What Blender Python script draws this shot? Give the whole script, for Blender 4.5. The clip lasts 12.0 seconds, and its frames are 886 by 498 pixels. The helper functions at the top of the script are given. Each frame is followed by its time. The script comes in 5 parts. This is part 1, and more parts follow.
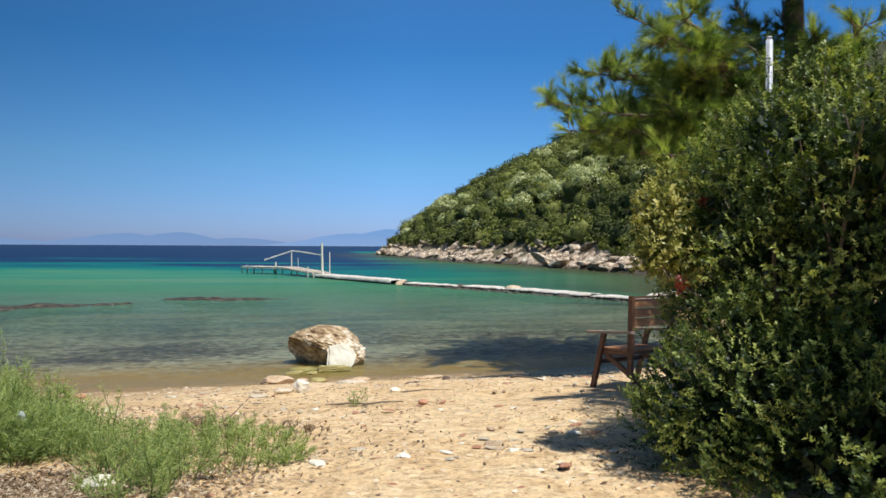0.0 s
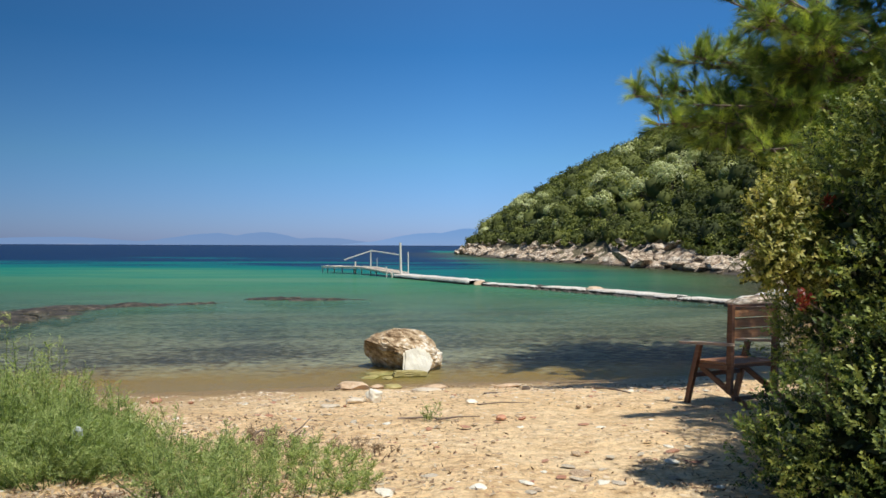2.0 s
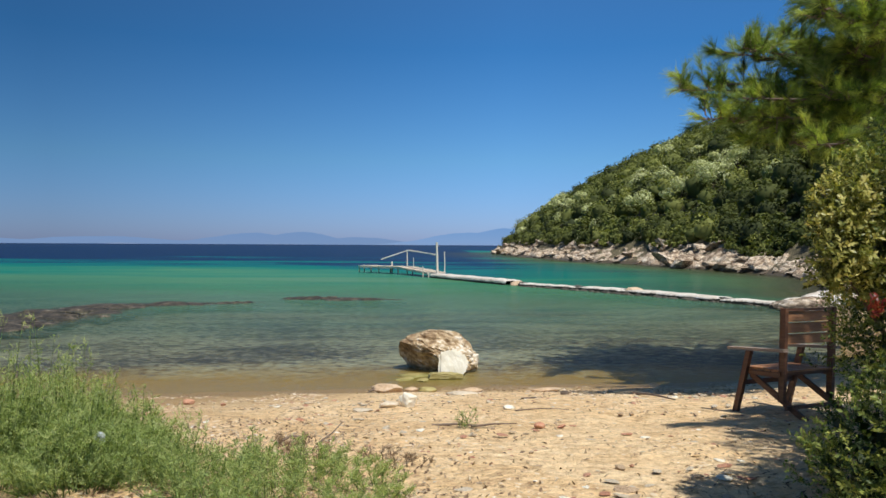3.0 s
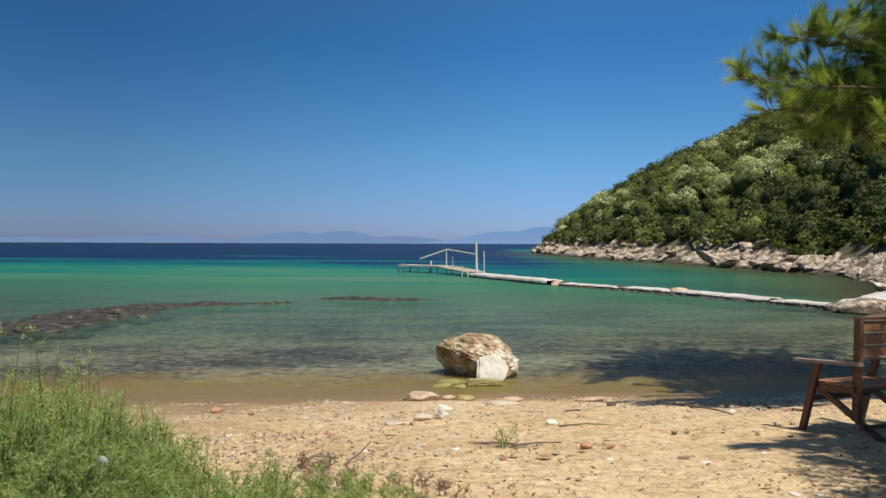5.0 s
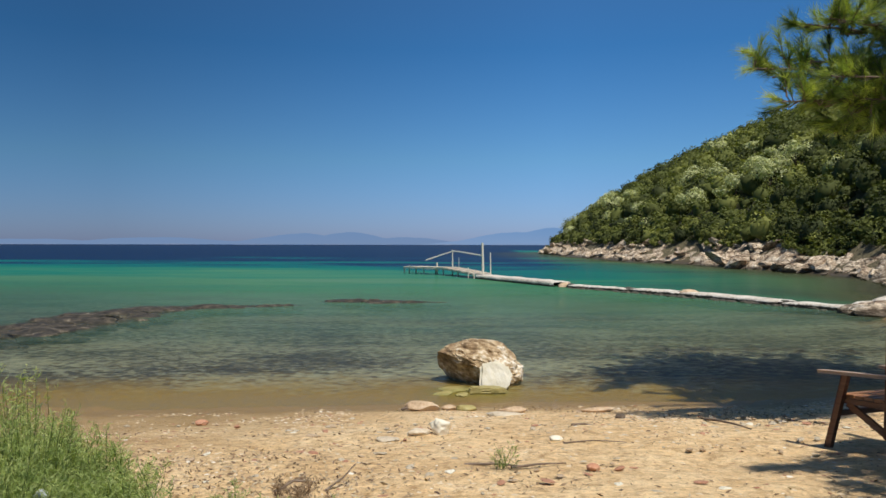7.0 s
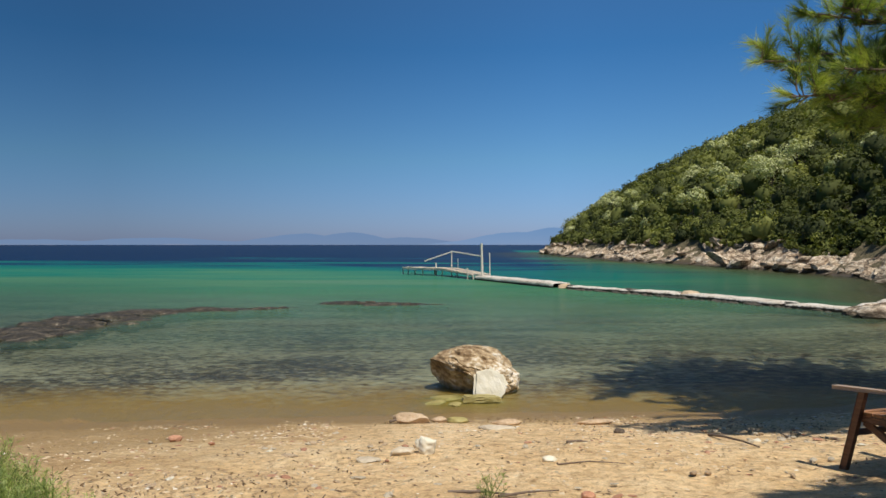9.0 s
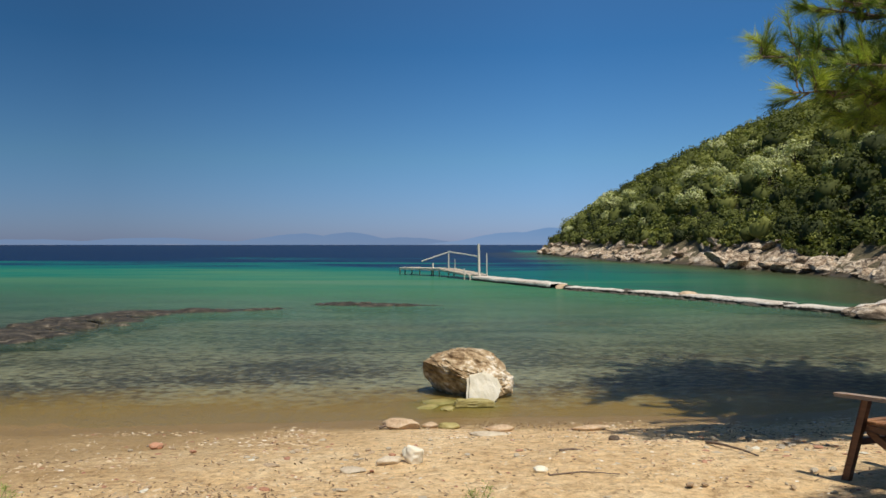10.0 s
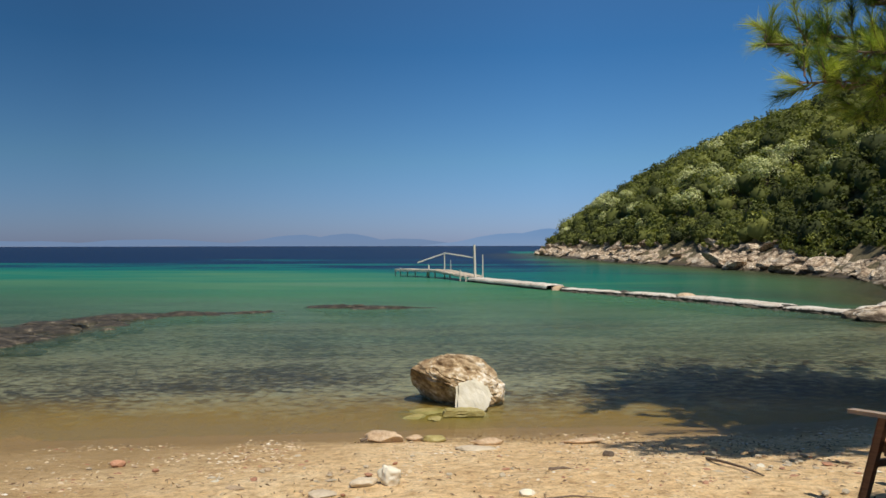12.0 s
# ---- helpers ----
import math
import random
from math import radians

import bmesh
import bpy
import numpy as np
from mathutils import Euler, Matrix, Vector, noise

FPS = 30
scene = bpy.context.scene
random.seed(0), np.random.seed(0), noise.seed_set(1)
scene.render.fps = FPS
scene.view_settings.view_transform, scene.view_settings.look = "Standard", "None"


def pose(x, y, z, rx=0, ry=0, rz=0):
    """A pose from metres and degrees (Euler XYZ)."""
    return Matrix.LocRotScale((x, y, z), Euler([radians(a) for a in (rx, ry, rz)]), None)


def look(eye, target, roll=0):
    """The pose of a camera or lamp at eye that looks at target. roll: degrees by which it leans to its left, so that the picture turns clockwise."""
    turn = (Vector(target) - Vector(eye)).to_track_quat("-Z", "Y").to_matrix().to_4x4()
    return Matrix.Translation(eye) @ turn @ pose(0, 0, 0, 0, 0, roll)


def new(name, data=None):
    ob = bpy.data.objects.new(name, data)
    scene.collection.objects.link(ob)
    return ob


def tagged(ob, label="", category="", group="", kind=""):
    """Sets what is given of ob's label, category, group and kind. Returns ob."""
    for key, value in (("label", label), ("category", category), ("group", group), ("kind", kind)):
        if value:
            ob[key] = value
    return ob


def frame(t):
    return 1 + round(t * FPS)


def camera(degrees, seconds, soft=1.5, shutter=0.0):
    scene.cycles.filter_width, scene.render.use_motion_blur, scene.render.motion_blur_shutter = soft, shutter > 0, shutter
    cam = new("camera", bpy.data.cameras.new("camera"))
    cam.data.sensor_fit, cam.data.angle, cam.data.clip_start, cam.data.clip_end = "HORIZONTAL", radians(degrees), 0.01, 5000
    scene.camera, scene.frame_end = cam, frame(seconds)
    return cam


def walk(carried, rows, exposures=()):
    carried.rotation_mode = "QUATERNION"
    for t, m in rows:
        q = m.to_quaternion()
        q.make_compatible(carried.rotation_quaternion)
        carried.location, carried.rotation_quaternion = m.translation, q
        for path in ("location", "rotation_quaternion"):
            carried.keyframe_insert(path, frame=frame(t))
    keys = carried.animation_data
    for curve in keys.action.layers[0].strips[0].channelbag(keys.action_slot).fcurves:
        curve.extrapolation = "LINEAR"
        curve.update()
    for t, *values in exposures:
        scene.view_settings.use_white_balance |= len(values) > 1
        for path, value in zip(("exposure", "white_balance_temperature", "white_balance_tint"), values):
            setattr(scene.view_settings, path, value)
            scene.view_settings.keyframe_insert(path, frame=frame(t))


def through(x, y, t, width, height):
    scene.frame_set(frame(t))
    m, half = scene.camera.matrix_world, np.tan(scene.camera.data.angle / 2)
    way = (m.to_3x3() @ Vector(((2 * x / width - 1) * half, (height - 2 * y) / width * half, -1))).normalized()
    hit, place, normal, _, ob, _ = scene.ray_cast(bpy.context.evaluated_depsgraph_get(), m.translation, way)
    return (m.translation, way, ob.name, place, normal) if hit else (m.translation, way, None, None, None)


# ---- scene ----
cam = camera(60.8, 12.0, soft=1.5)
PATH = [
    (0, (1.039, 0.132, 2.132), (1.411, 2.097, 2.125), 0.3),
    (0.5, (1.065, 0.246, 2.133), (1.388, 2.219, 2.125), 0.4),
    (1, (1.087, 0.357, 2.142), (1.361, 2.338, 2.134), 0.4),
    (1.5, (1.112, 0.47, 2.157), (1.334, 2.457, 2.149), 0.2),
    (2, (1.119, 0.591, 2.175), (1.285, 2.584, 2.165), 0.2),
    (2.5, (1.134, 0.709, 2.176), (1.247, 2.706, 2.167), 0.3),
    (3, (1.145, 0.838, 2.176), (1.214, 2.837, 2.165), 0.3),
    (5, (1.18, 1.325, 2.21), (1.144, 3.324, 2.195), 0.2),
    (5.5, (1.195, 1.429, 2.215), (1.145, 3.428, 2.202), 0.2),
    (6, (1.223, 1.554, 2.221), (1.171, 3.553, 2.209), 0.2),
    (6.5, (1.251, 1.685, 2.219), (1.196, 3.684, 2.207), 0.0),
    (7, (1.273, 1.811, 2.222), (1.217, 3.81, 2.21), 0.1),
    (9, (1.388, 2.273, 2.267), (1.33, 4.273, 2.255), 0.0),
    (9.5, (1.434, 2.386, 2.272), (1.378, 4.385, 2.261), -0.0),
    (10, (1.465, 2.499, 2.281), (1.412, 4.498, 2.269), -0.0),
    (10.5, (1.497, 2.615, 2.275), (1.447, 4.614, 2.265), -0.0),
    (11, (1.527, 2.736, 2.28), (1.48, 4.736, 2.27), -0.0),
    (11.5, (1.557, 2.86, 2.286), (1.511, 4.859, 2.277), -0.1),
    (12, (1.595, 2.983, 2.294), (1.548, 4.983, 2.285), -0.1),
]
walk(cam, [(t, look(eye, target, roll)) for t, eye, target, roll in PATH], exposures=[(0, 0.33, 5950, 10), (1.5, 0.27, 6000, 10), (3, 0.20, 6050, 10), (5.5, 0.09, 6150, 10), (9, 0.0, 6400, 10), (12, -0.03, 6550, 10)])


# ---- light ----
SUN_FROM = Vector((0.25, -0.42, 1.0)).normalized()
world = bpy.data.worlds.new("world")
scene.world = world
world.use_nodes = True
wn, wl = world.node_tree.nodes, world.node_tree.links
wn.clear()
sky = wn.new("ShaderNodeTexSky")
sky.sky_type, sky.sun_disc = "NISHITA", False
sky.sun_elevation = math.asin(SUN_FROM.z)
sky.sun_rotation = math.atan2(SUN_FROM.x, SUN_FROM.y)
sky.altitude, sky.air_density, sky.dust_density, sky.ozone_density = 0, 1.0, 0.4, 4.0
background = wn.new("ShaderNodeBackground")
background.inputs["Strength"].default_value = 0.085
tint = wn.new("ShaderNodeMix")
tint.data_type, tint.blend_type = "RGBA", "MULTIPLY"
tint.inputs["Factor"].default_value = 1.0
wl.new(sky.outputs["Color"], tint.inputs[6])
# clear Aegean air: deep blue overhead and away from the sun, pale violet haze low down
direction = wn.new("ShaderNodeSeparateXYZ")
wl.new(wn.new("ShaderNodeTexCoord").outputs["Generated"], direction.inputs[0])
rise = wn.new("ShaderNodeValToRGB")
for point, (at, colour) in zip([rise.color_ramp.elements[0], rise.color_ramp.elements[1], rise.color_ramp.elements.new(0.12), rise.color_ramp.elements.new(0.3)],
                               [(0.0, (0.58, 0.71, 1.30, 1)), (1.0, (0.25, 0.62, 0.95, 1)), (0.11, (0.50, 0.80, 1.06, 1)), (0.25, (0.30, 0.69, 0.98, 1))]):
    point.position, point.color = at, colour
wl.new(direction.outputs["Z"], rise.inputs["Fac"])
across = wn.new("ShaderNodeMapRange")
for slot, value in zip((1, 2, 3, 4), (-0.43, 0.12, 0.62, 1.05)):
    across.inputs[slot].default_value = value
wl.new(direction.outputs["X"], across.inputs[0])
dimmed = wn.new("ShaderNodeVectorMath")
dimmed.operation = "SCALE"
wl.new(rise.outputs["Color"], dimmed.inputs[0])
wl.new(across.outputs[0], dimmed.inputs["Scale"])
wl.new(dimmed.outputs[0], tint.inputs[7])
wl.new(tint.outputs[2], background.inputs["Color"])
wl.new(background.outputs["Background"], wn.new("ShaderNodeOutputWorld").inputs["Surface"])
sun = new("sun", bpy.data.lights.new("sun", "SUN"))
sun.data.energy, sun.data.angle, sun.data.color = 4.3, radians(0.53), (1.0, 0.94, 0.84)
sun.matrix_world = look(SUN_FROM * 60, (0, 0, 0))
scene.view_settings.exposure = 0.0


# ---- materials ----
def srgb(r, g, b):
    return tuple(((c / 255) / 12.92 if c < 10.3 else ((c / 255 + 0.055) / 1.055) ** 2.4) for c in (r, g, b)) + (1.0,)


class Nodes:
    """A short way to write one material's nodes."""

    def __init__(self, name):
        self.material = bpy.data.materials.new(name)
        self.material.use_nodes = True
        self.tree = self.material.node_tree
        self.tree.nodes.clear()
        self.out = self.add("ShaderNodeOutputMaterial")

    def add(self, kind, **values):
        node = self.tree.nodes.new(kind)
        for key, value in values.items():
            node.inputs[key.replace("_", " ")].default_value = value
        return node

    def link(self, a, b):
        self.tree.links.new(a, b)

    def coords(self, scale=(1, 1, 1), space="object"):
        if space == "world":
            source = self.add("ShaderNodeNewGeometry").outputs["Position"]
        else:
            source = self.add("ShaderNodeTexCoord").outputs["Object"]
        node = self.add("ShaderNodeMapping")
        node.inputs["Scale"].default_value = scale
        self.link(source, node.inputs["Vector"])
        return node.outputs["Vector"]

    def noise(self, coords, scale, detail=4, rough=0.55, distortion=0.0):
        node = self.add("ShaderNodeTexNoise", Scale=scale, Detail=detail, Roughness=rough, Distortion=distortion)
        self.link(coords, node.inputs["Vector"])
        return node.outputs["Fac"]

    def ramp(self, fac, stops, kind="LINEAR"):
        node = self.add("ShaderNodeValToRGB")
        node.color_ramp.interpolation = kind
        points = node.color_ramp.elements
        while len(points) < len(stops):
            points.new(0.5)
        for point, (at, colour) in zip(points, stops):
            point.position = at
            point.color = colour if len(colour) == 4 else (*colour, 1)
        self.link(fac, node.inputs["Fac"])
        return node.outputs["Color"]

    def mix(self, fac, a, b, blend="MIX"):
        node = self.add("ShaderNodeMix")
        node.data_type, node.blend_type = "RGBA", blend
        for slot, value in ((0, fac), (6, a), (7, b)):
            if isinstance(value, (int, float, tuple)):
                node.inputs[slot].default_value = value
            else:
                self.link(value, node.inputs[slot])
        return node.outputs[2]

    def maths(self, operation, a, b=0.0, clamp=False):
        node = self.add("ShaderNodeMath")
        node.operation, node.use_clamp = operation, clamp
        for slot, value in ((0, a), (1, b)):
            if isinstance(value, (int, float)):
                node.inputs[slot].default_value = value
            else:
                self.link(value, node.inputs[slot])
        return node.outputs[0]

    def span(self, value, low, high, to_low=0.0, to_high=1.0):
        node = self.add("ShaderNodeMapRange")
        for slot, v in zip((1, 2, 3, 4), (low, high, to_low, to_high)):
            node.inputs[slot].default_value = v
        self.link(value, node.inputs[0])
        return node.outputs[0]

    def bump(self, height, strength=0.4, distance=0.02, after=None):
        node = self.add("ShaderNodeBump", Strength=strength, Distance=distance)
        self.link(height, node.inputs["Height"])
        if after is not None:
            self.link(after, node.inputs["Normal"])
        return node.outputs["Normal"]

    def finish(self, colour, rough=0.8, normal=None, metal=0.0, specular=0.35):
        node = self.add("ShaderNodeBsdfPrincipled", Metallic=metal)
        node.inputs["Specular IOR Level"].default_value = specular
        for slot, value in (("Base Color", colour), ("Roughness", rough)):
            if isinstance(value, (int, float, tuple)):
                node.inputs[slot].default_value = value
            else:
                self.link(value, node.inputs[slot])
        if normal is not None:
            self.link(normal, node.inputs["Normal"])
        self.link(node.outputs[0], self.out.inputs["Surface"])
        return self.material


def speckled(name, stops, scale, rough=0.8, relief=0.5, depth=0.02, stretch=(1, 1, 1), fine=6.0, metal=0.0, space="object", specular=0.35):
    n = Nodes(name)
    at = n.coords(stretch, space)
    big, small = n.noise(at, scale, 5, 0.6, 0.3), n.noise(at, scale * fine, 4, 0.6)
    both = n.mix(0.42, big, small)
    info = n.add("ShaderNodeObjectInfo").outputs["Random"]
    both = n.maths("ADD", both, n.span(info, 0, 1, -0.05, 0.05))
    return n.finish(n.ramp(both, stops), rough, n.bump(both, relief, depth), metal, specular)


def shore_rock(name, stops, scale):
    """Limestone: pale and cracked above, stained dark where the sea keeps it wet."""
    n = Nodes(name)
    at = n.coords((1, 1, 1.8), "world")
    big, small = n.noise(at, scale, 6, 0.68, 0.5), n.noise(at, scale * 5, 5, 0.7)
    both = n.mix(0.45, big, small)
    height = n.add("ShaderNodeSeparateXYZ")
    n.link(at, height.inputs[0])
    wet = n.span(n.maths("ADD", height.outputs["Z"], n.span(small, 0, 1, -0.5, 0.5)), 0.75, 0.2)
    colour = n.mix(n.maths("MULTIPLY", wet, 0.8), n.ramp(both, stops), (0.05, 0.04, 0.028, 1))
    cracks = n.add("ShaderNodeTexVoronoi", Scale=0.9, Randomness=1.0)
    cracks.feature = "DISTANCE_TO_EDGE"
    warp = n.add("ShaderNodeVectorMath")
    warp.operation = "ADD"
    bent = n.add("ShaderNodeTexNoise", Scale=0.8, Detail=4)
    n.link(at, bent.inputs["Vector"])
    n.link(n.coords((1, 1, 2.2), "world"), warp.inputs[0])
    n.link(bent.outputs["Color"], warp.inputs[1])
    n.link(warp.outputs[0], cracks.inputs["Vector"])
    gap = n.span(cracks.outputs["Distance"], 0.0, 0.07)
    colour = n.mix(n.maths("MULTIPLY", n.maths("SUBTRACT", 1.0, gap), 0.45), colour, (0.09, 0.07, 0.05, 1))
    return n.finish(colour, 0.85, n.bump(both, 0.9, 0.3, n.bump(gap, 0.7, 0.12)), 0, 0.3)


def weed_noise(n):
    """Low values where weed and stones darken the sea bed: tufts a hand to a metre across, in drifts."""
    drifts = n.noise(n.coords((0.22, 0.5, 0.2), "world"), 1.0, 3, 0.5, 0.4)
    tufts = n.noise(n.coords((0.9, 1.1, 0.2), "world"), 4.6, 6, 0.74, 0.35)
    return n.mix(0.68, drifts, tufts)


def ground_material():
    n = Nodes("sand")
    at = n.coords((1, 1, 1), "world")
    height = n.add("ShaderNodeSeparateXYZ")
    n.link(n.add("ShaderNodeNewGeometry").outputs["Position"], height.inputs[0])
    z = height.outputs["Z"]
    big, mid, grain = n.noise(at, 0.55, 5, 0.6, 0.4), n.noise(at, 5, 5, 0.65), n.noise(at, 60, 3, 0.7)
    dry = n.ramp(n.mix(0.5, big, mid), [(0.3, (0.53, 0.335, 0.155)), (0.47, (0.73, 0.51, 0.265)), (0.62, (0.83, 0.625, 0.36)), (0.75, (0.87, 0.72, 0.48))])
    speck = n.ramp(grain, [(0.30, (0.45, 0.42, 0.40)), (0.42, (0.95, 0.95, 0.95)), (0.64, (1.0, 1.0, 1.0)), (0.74, (1.22, 1.2, 1.15))])
    dry = n.mix(0.8, dry, speck, "MULTIPLY")
    blotch = n.ramp(n.noise(at, 11, 5, 0.7, 0.4), [(0.34, (0.62, 0.55, 0.46)), (0.5, (1, 1, 1)), (0.66, (1.22, 1.19, 1.12))])
    dry = n.mix(0.85, dry, blotch, "MULTIPLY")
    # reddish shell grit and dark drift lines
    grit = n.span(n.noise(at, 17, 2, 0.5), 0.62, 0.74)
    dry = n.mix(n.maths("MULTIPLY", grit, 0.55), dry, (0.36, 0.17, 0.09, 1))
    dirt = n.span(n.noise(n.coords((1, 2.6, 1), "world"), 3.1, 5, 0.7), 0.6, 0.72)
    dry = n.mix(n.maths("MULTIPLY", dirt, 0.4), dry, (0.17, 0.115, 0.075, 1))
    wetness = n.span(n.maths("ADD", z, n.span(mid, 0, 1, -0.05, 0.05)), 0.19, 0.085)
    wet = n.mix(0.5, (0.31, 0.195, 0.065, 1), speck, "MULTIPLY")
    # sand turns darker and browner towards the west and low down
    west_brown = n.maths("MULTIPLY", n.span(n.maths("ADD", z, n.span(big, 0.3, 0.7, -0.12, 0.12)), 0.70, 0.22), n.span(height.outputs["X"], 1.0, -1.8))
    dry = n.mix(n.maths("MULTIPLY", west_brown, 0.8), dry, n.mix(0.7, (0.29, 0.187, 0.073, 1), speck, "MULTIPLY"))
    shore = n.mix(wetness, dry, wet)
    # weed and stones on the sea bed
    bed = n.ramp(weed_noise(n), [(0.42, (0.030, 0.026, 0.020)), (0.475, (0.10, 0.08, 0.05)), (0.525, (0.32, 0.30, 0.19)), (0.62, (0.50, 0.46, 0.30))])
    lumpy = n.noise(at, 7, 4, 0.6, 0.3)
    shallow_bed = n.mix(mid, (0.24, 0.130, 0.012, 1), (0.44, 0.26, 0.040, 1))
    # yellow-green algae round the foot of the boulder
    from_boulder = n.add("ShaderNodeVectorMath")
    from_boulder.operation = "DISTANCE"
    n.link(at, from_boulder.inputs[0])
    from_boulder.inputs[1].default_value = (1.35, 13.15, 0.0)
    slime = n.span(n.maths("ADD", from_boulder.outputs["Value"], n.span(lumpy, 0.3, 0.7, -0.3, 0.3)), 0.85, 0.45)
    shallow_bed = n.mix(n.maths("MULTIPLY", slime, 0.8), shallow_bed, n.mix(lumpy, (0.10, 0.085, 0.006, 1), (0.40, 0.33, 0.03, 1)))
    weed = n.maths("MULTIPLY", n.maths("ADD", n.span(z, -0.02, -0.075), n.span(mid, 0.3, 0.7, -0.3, 0.3), True), n.span(z, -0.66, -0.35))
    bed = n.mix(weed, shallow_bed, bed)
    under = n.span(z, -0.01, -0.03)
    colour = n.mix(under, shore, bed)
    headland = n.maths("MULTIPLY", n.span(height.outputs["Y"], 22, 26), n.span(height.outputs["X"], 12, 15))
    colour = n.mix(headland, colour, n.mix(mid, (0.035, 0.028, 0.018, 1), (0.13, 0.10, 0.06, 1)))
    # leaf mould and dry earth under the hillside scrub
    inland = n.maths("MAXIMUM", n.span(z, 1.5, 2.2), n.maths("MULTIPLY", n.span(height.outputs["Y"], 22, 26), n.span(z, 0.25, 0.7)))
    earth = n.ramp(mid, [(0.3, (0.028, 0.032, 0.012)), (0.7, (0.095, 0.092, 0.036))])
    low_soil = n.ramp(n.mix(0.5, mid, grain), [(0.35, (0.04, 0.035, 0.018)), (0.5, (0.12, 0.10, 0.05)), (0.65, (0.34, 0.27, 0.17))])
    earth = n.mix(n.span(z, 2.4, 3.6), low_soil, earth)
    colour = n.mix(inland, colour, earth)
    rough = n.span(wetness, 0, 1, 0.9, 0.45)
    lumps = n.noise(at, 13, 5, 0.7, 0.3)
    dints = n.add("ShaderNodeTexVoronoi", Scale=9.0)
    n.link(at, dints.inputs["Vector"])
    ripple = n.bump(n.mix(0.45, mid, lumps), 0.85, 0.10)
    trodden = n.bump(dints.outputs["Distance"], 0.35, 0.03, ripple)
    return n.finish(colour, rough, n.bump(grain, 0.6, 0.014, trodden), 0, 0.3)


def water_material():
    n = Nodes("sea_water")
    depth = n.add("ShaderNodeAttribute")
    depth.attribute_name = "depth"
    d = depth.outputs["Fac"]
    at = n.coords((1, 1, 1), "world")
    patches = n.noise(n.coords((0.012, 0.045, 1), "world"), 1.0, 7, 0.7)
    shifted = n.maths("ADD", d, n.maths("MULTIPLY", n.span(patches, 0.34, 0.66, -0.46, 0.46), d))
    share = n.maths("DIVIDE", shifted, 10.0, True)
    body = n.ramp(share, [(0.0, (0.19, 0.125, 0.030)), (0.05, (0.138, 0.165, 0.092)), (0.095, (0.112, 0.192, 0.122)), (0.14, (0.096, 0.205, 0.118)), (0.195, (0.068, 0.194, 0.094)),
                          (0.32, (0.005, 0.145, 0.098)), (0.44, (0.002, 0.10, 0.098)), (0.53, (0.002, 0.035, 0.075)), (0.62, (0.002, 0.019, 0.062)), (1.0, (0.002, 0.017, 0.058))])
    # weed on the bed shows through as fine dark grains
    grains = weed_noise(n)
    weedy = n.maths("MULTIPLY", n.span(d, 1.9, 0.7), n.span(grains, 0.535, 0.45))
    body = n.mix(n.maths("MULTIPLY", weedy, 0.52), body, (0.022, 0.026, 0.022, 1))
    # the water dims towards the bay's western side, light falloff painted into its colour
    place = n.add("ShaderNodeSeparateXYZ")
    n.link(at, place.inputs[0])
    west_dim = n.span(n.maths("ADD", place.outputs["X"], n.maths("MULTIPLY", place.outputs["Y"], 0.33)), 4, -7)
    west_dim = n.maths("MULTIPLY", west_dim, n.span(place.outputs["Y"], 62, 30))
    body = n.mix(n.maths("MULTIPLY", west_dim, 0.55), body, (0.02, 0.062, 0.045, 1))
    # dark bed and the headland's brown reflection, both painted into the water colour
    foot = n.add("ShaderNodeAttribute")
    foot.attribute_name = "rocky"
    body = n.mix(n.maths("MULTIPLY", foot.outputs["Fac"], n.span(patches, 0.3, 0.6, 0.7, 1.0)), body, (0.056, 0.058, 0.027, 1))
    clear = n.ramp(n.maths("DIVIDE", d, 2.5, True), [(0.0, (0.0,) * 3), (0.05, (0.06,) * 3), (0.16, (0.22,) * 3), (0.36, (0.50,) * 3), (0.7, (0.86,) * 3), (1.0, (1.0,) * 3)])
    long_waves = n.noise(n.coords((1.2, 0.9, 1), "world"), 2.2, 6, 0.72, 0.5)
    ripples = n.noise(n.coords((1.2, 0.8, 1), "world"), 7.5, 4, 0.65, 0.6)
    wavelets = n.noise(n.coords((0.75, 1.7, 1), "world"), 5.0, 5, 0.7, 0.4)
    normal = n.bump(ripples, 0.30, 0.02, n.bump(wavelets, 0.45, 0.05, n.bump(long_waves, 0.35, 0.06)))
    diffuse = n.add("ShaderNodeBsdfDiffuse")
    n.link(body, diffuse.inputs["Color"])
    n.link(normal, diffuse.inputs["Normal"])
    see = n.add("ShaderNodeBsdfTransparent", Color=(0.93, 0.97, 0.93, 1))
    inside = n.add("ShaderNodeMixShader")
    n.link(clear, inside.inputs[0])
    n.link(see.outputs[0], inside.inputs[1])
    n.link(diffuse.outputs[0], inside.inputs[2])
    gloss = n.add("ShaderNodeBsdfGlossy", Roughness=0.07)
    n.link(normal, gloss.inputs["Normal"])
    fresnel = n.add("ShaderNodeFresnel", IOR=1.33)
    n.link(normal, fresnel.inputs["Normal"])
    surface = n.add("ShaderNodeMixShader")
    n.link(n.maths("MULTIPLY", fresnel.outputs[0], 0.21), surface.inputs[0])
    n.link(inside.outputs[0], surface.inputs[1])
    n.link(gloss.outputs[0], surface.inputs[2])
    n.link(surface.outputs[0], n.out.inputs["Surface"])
    return n.material


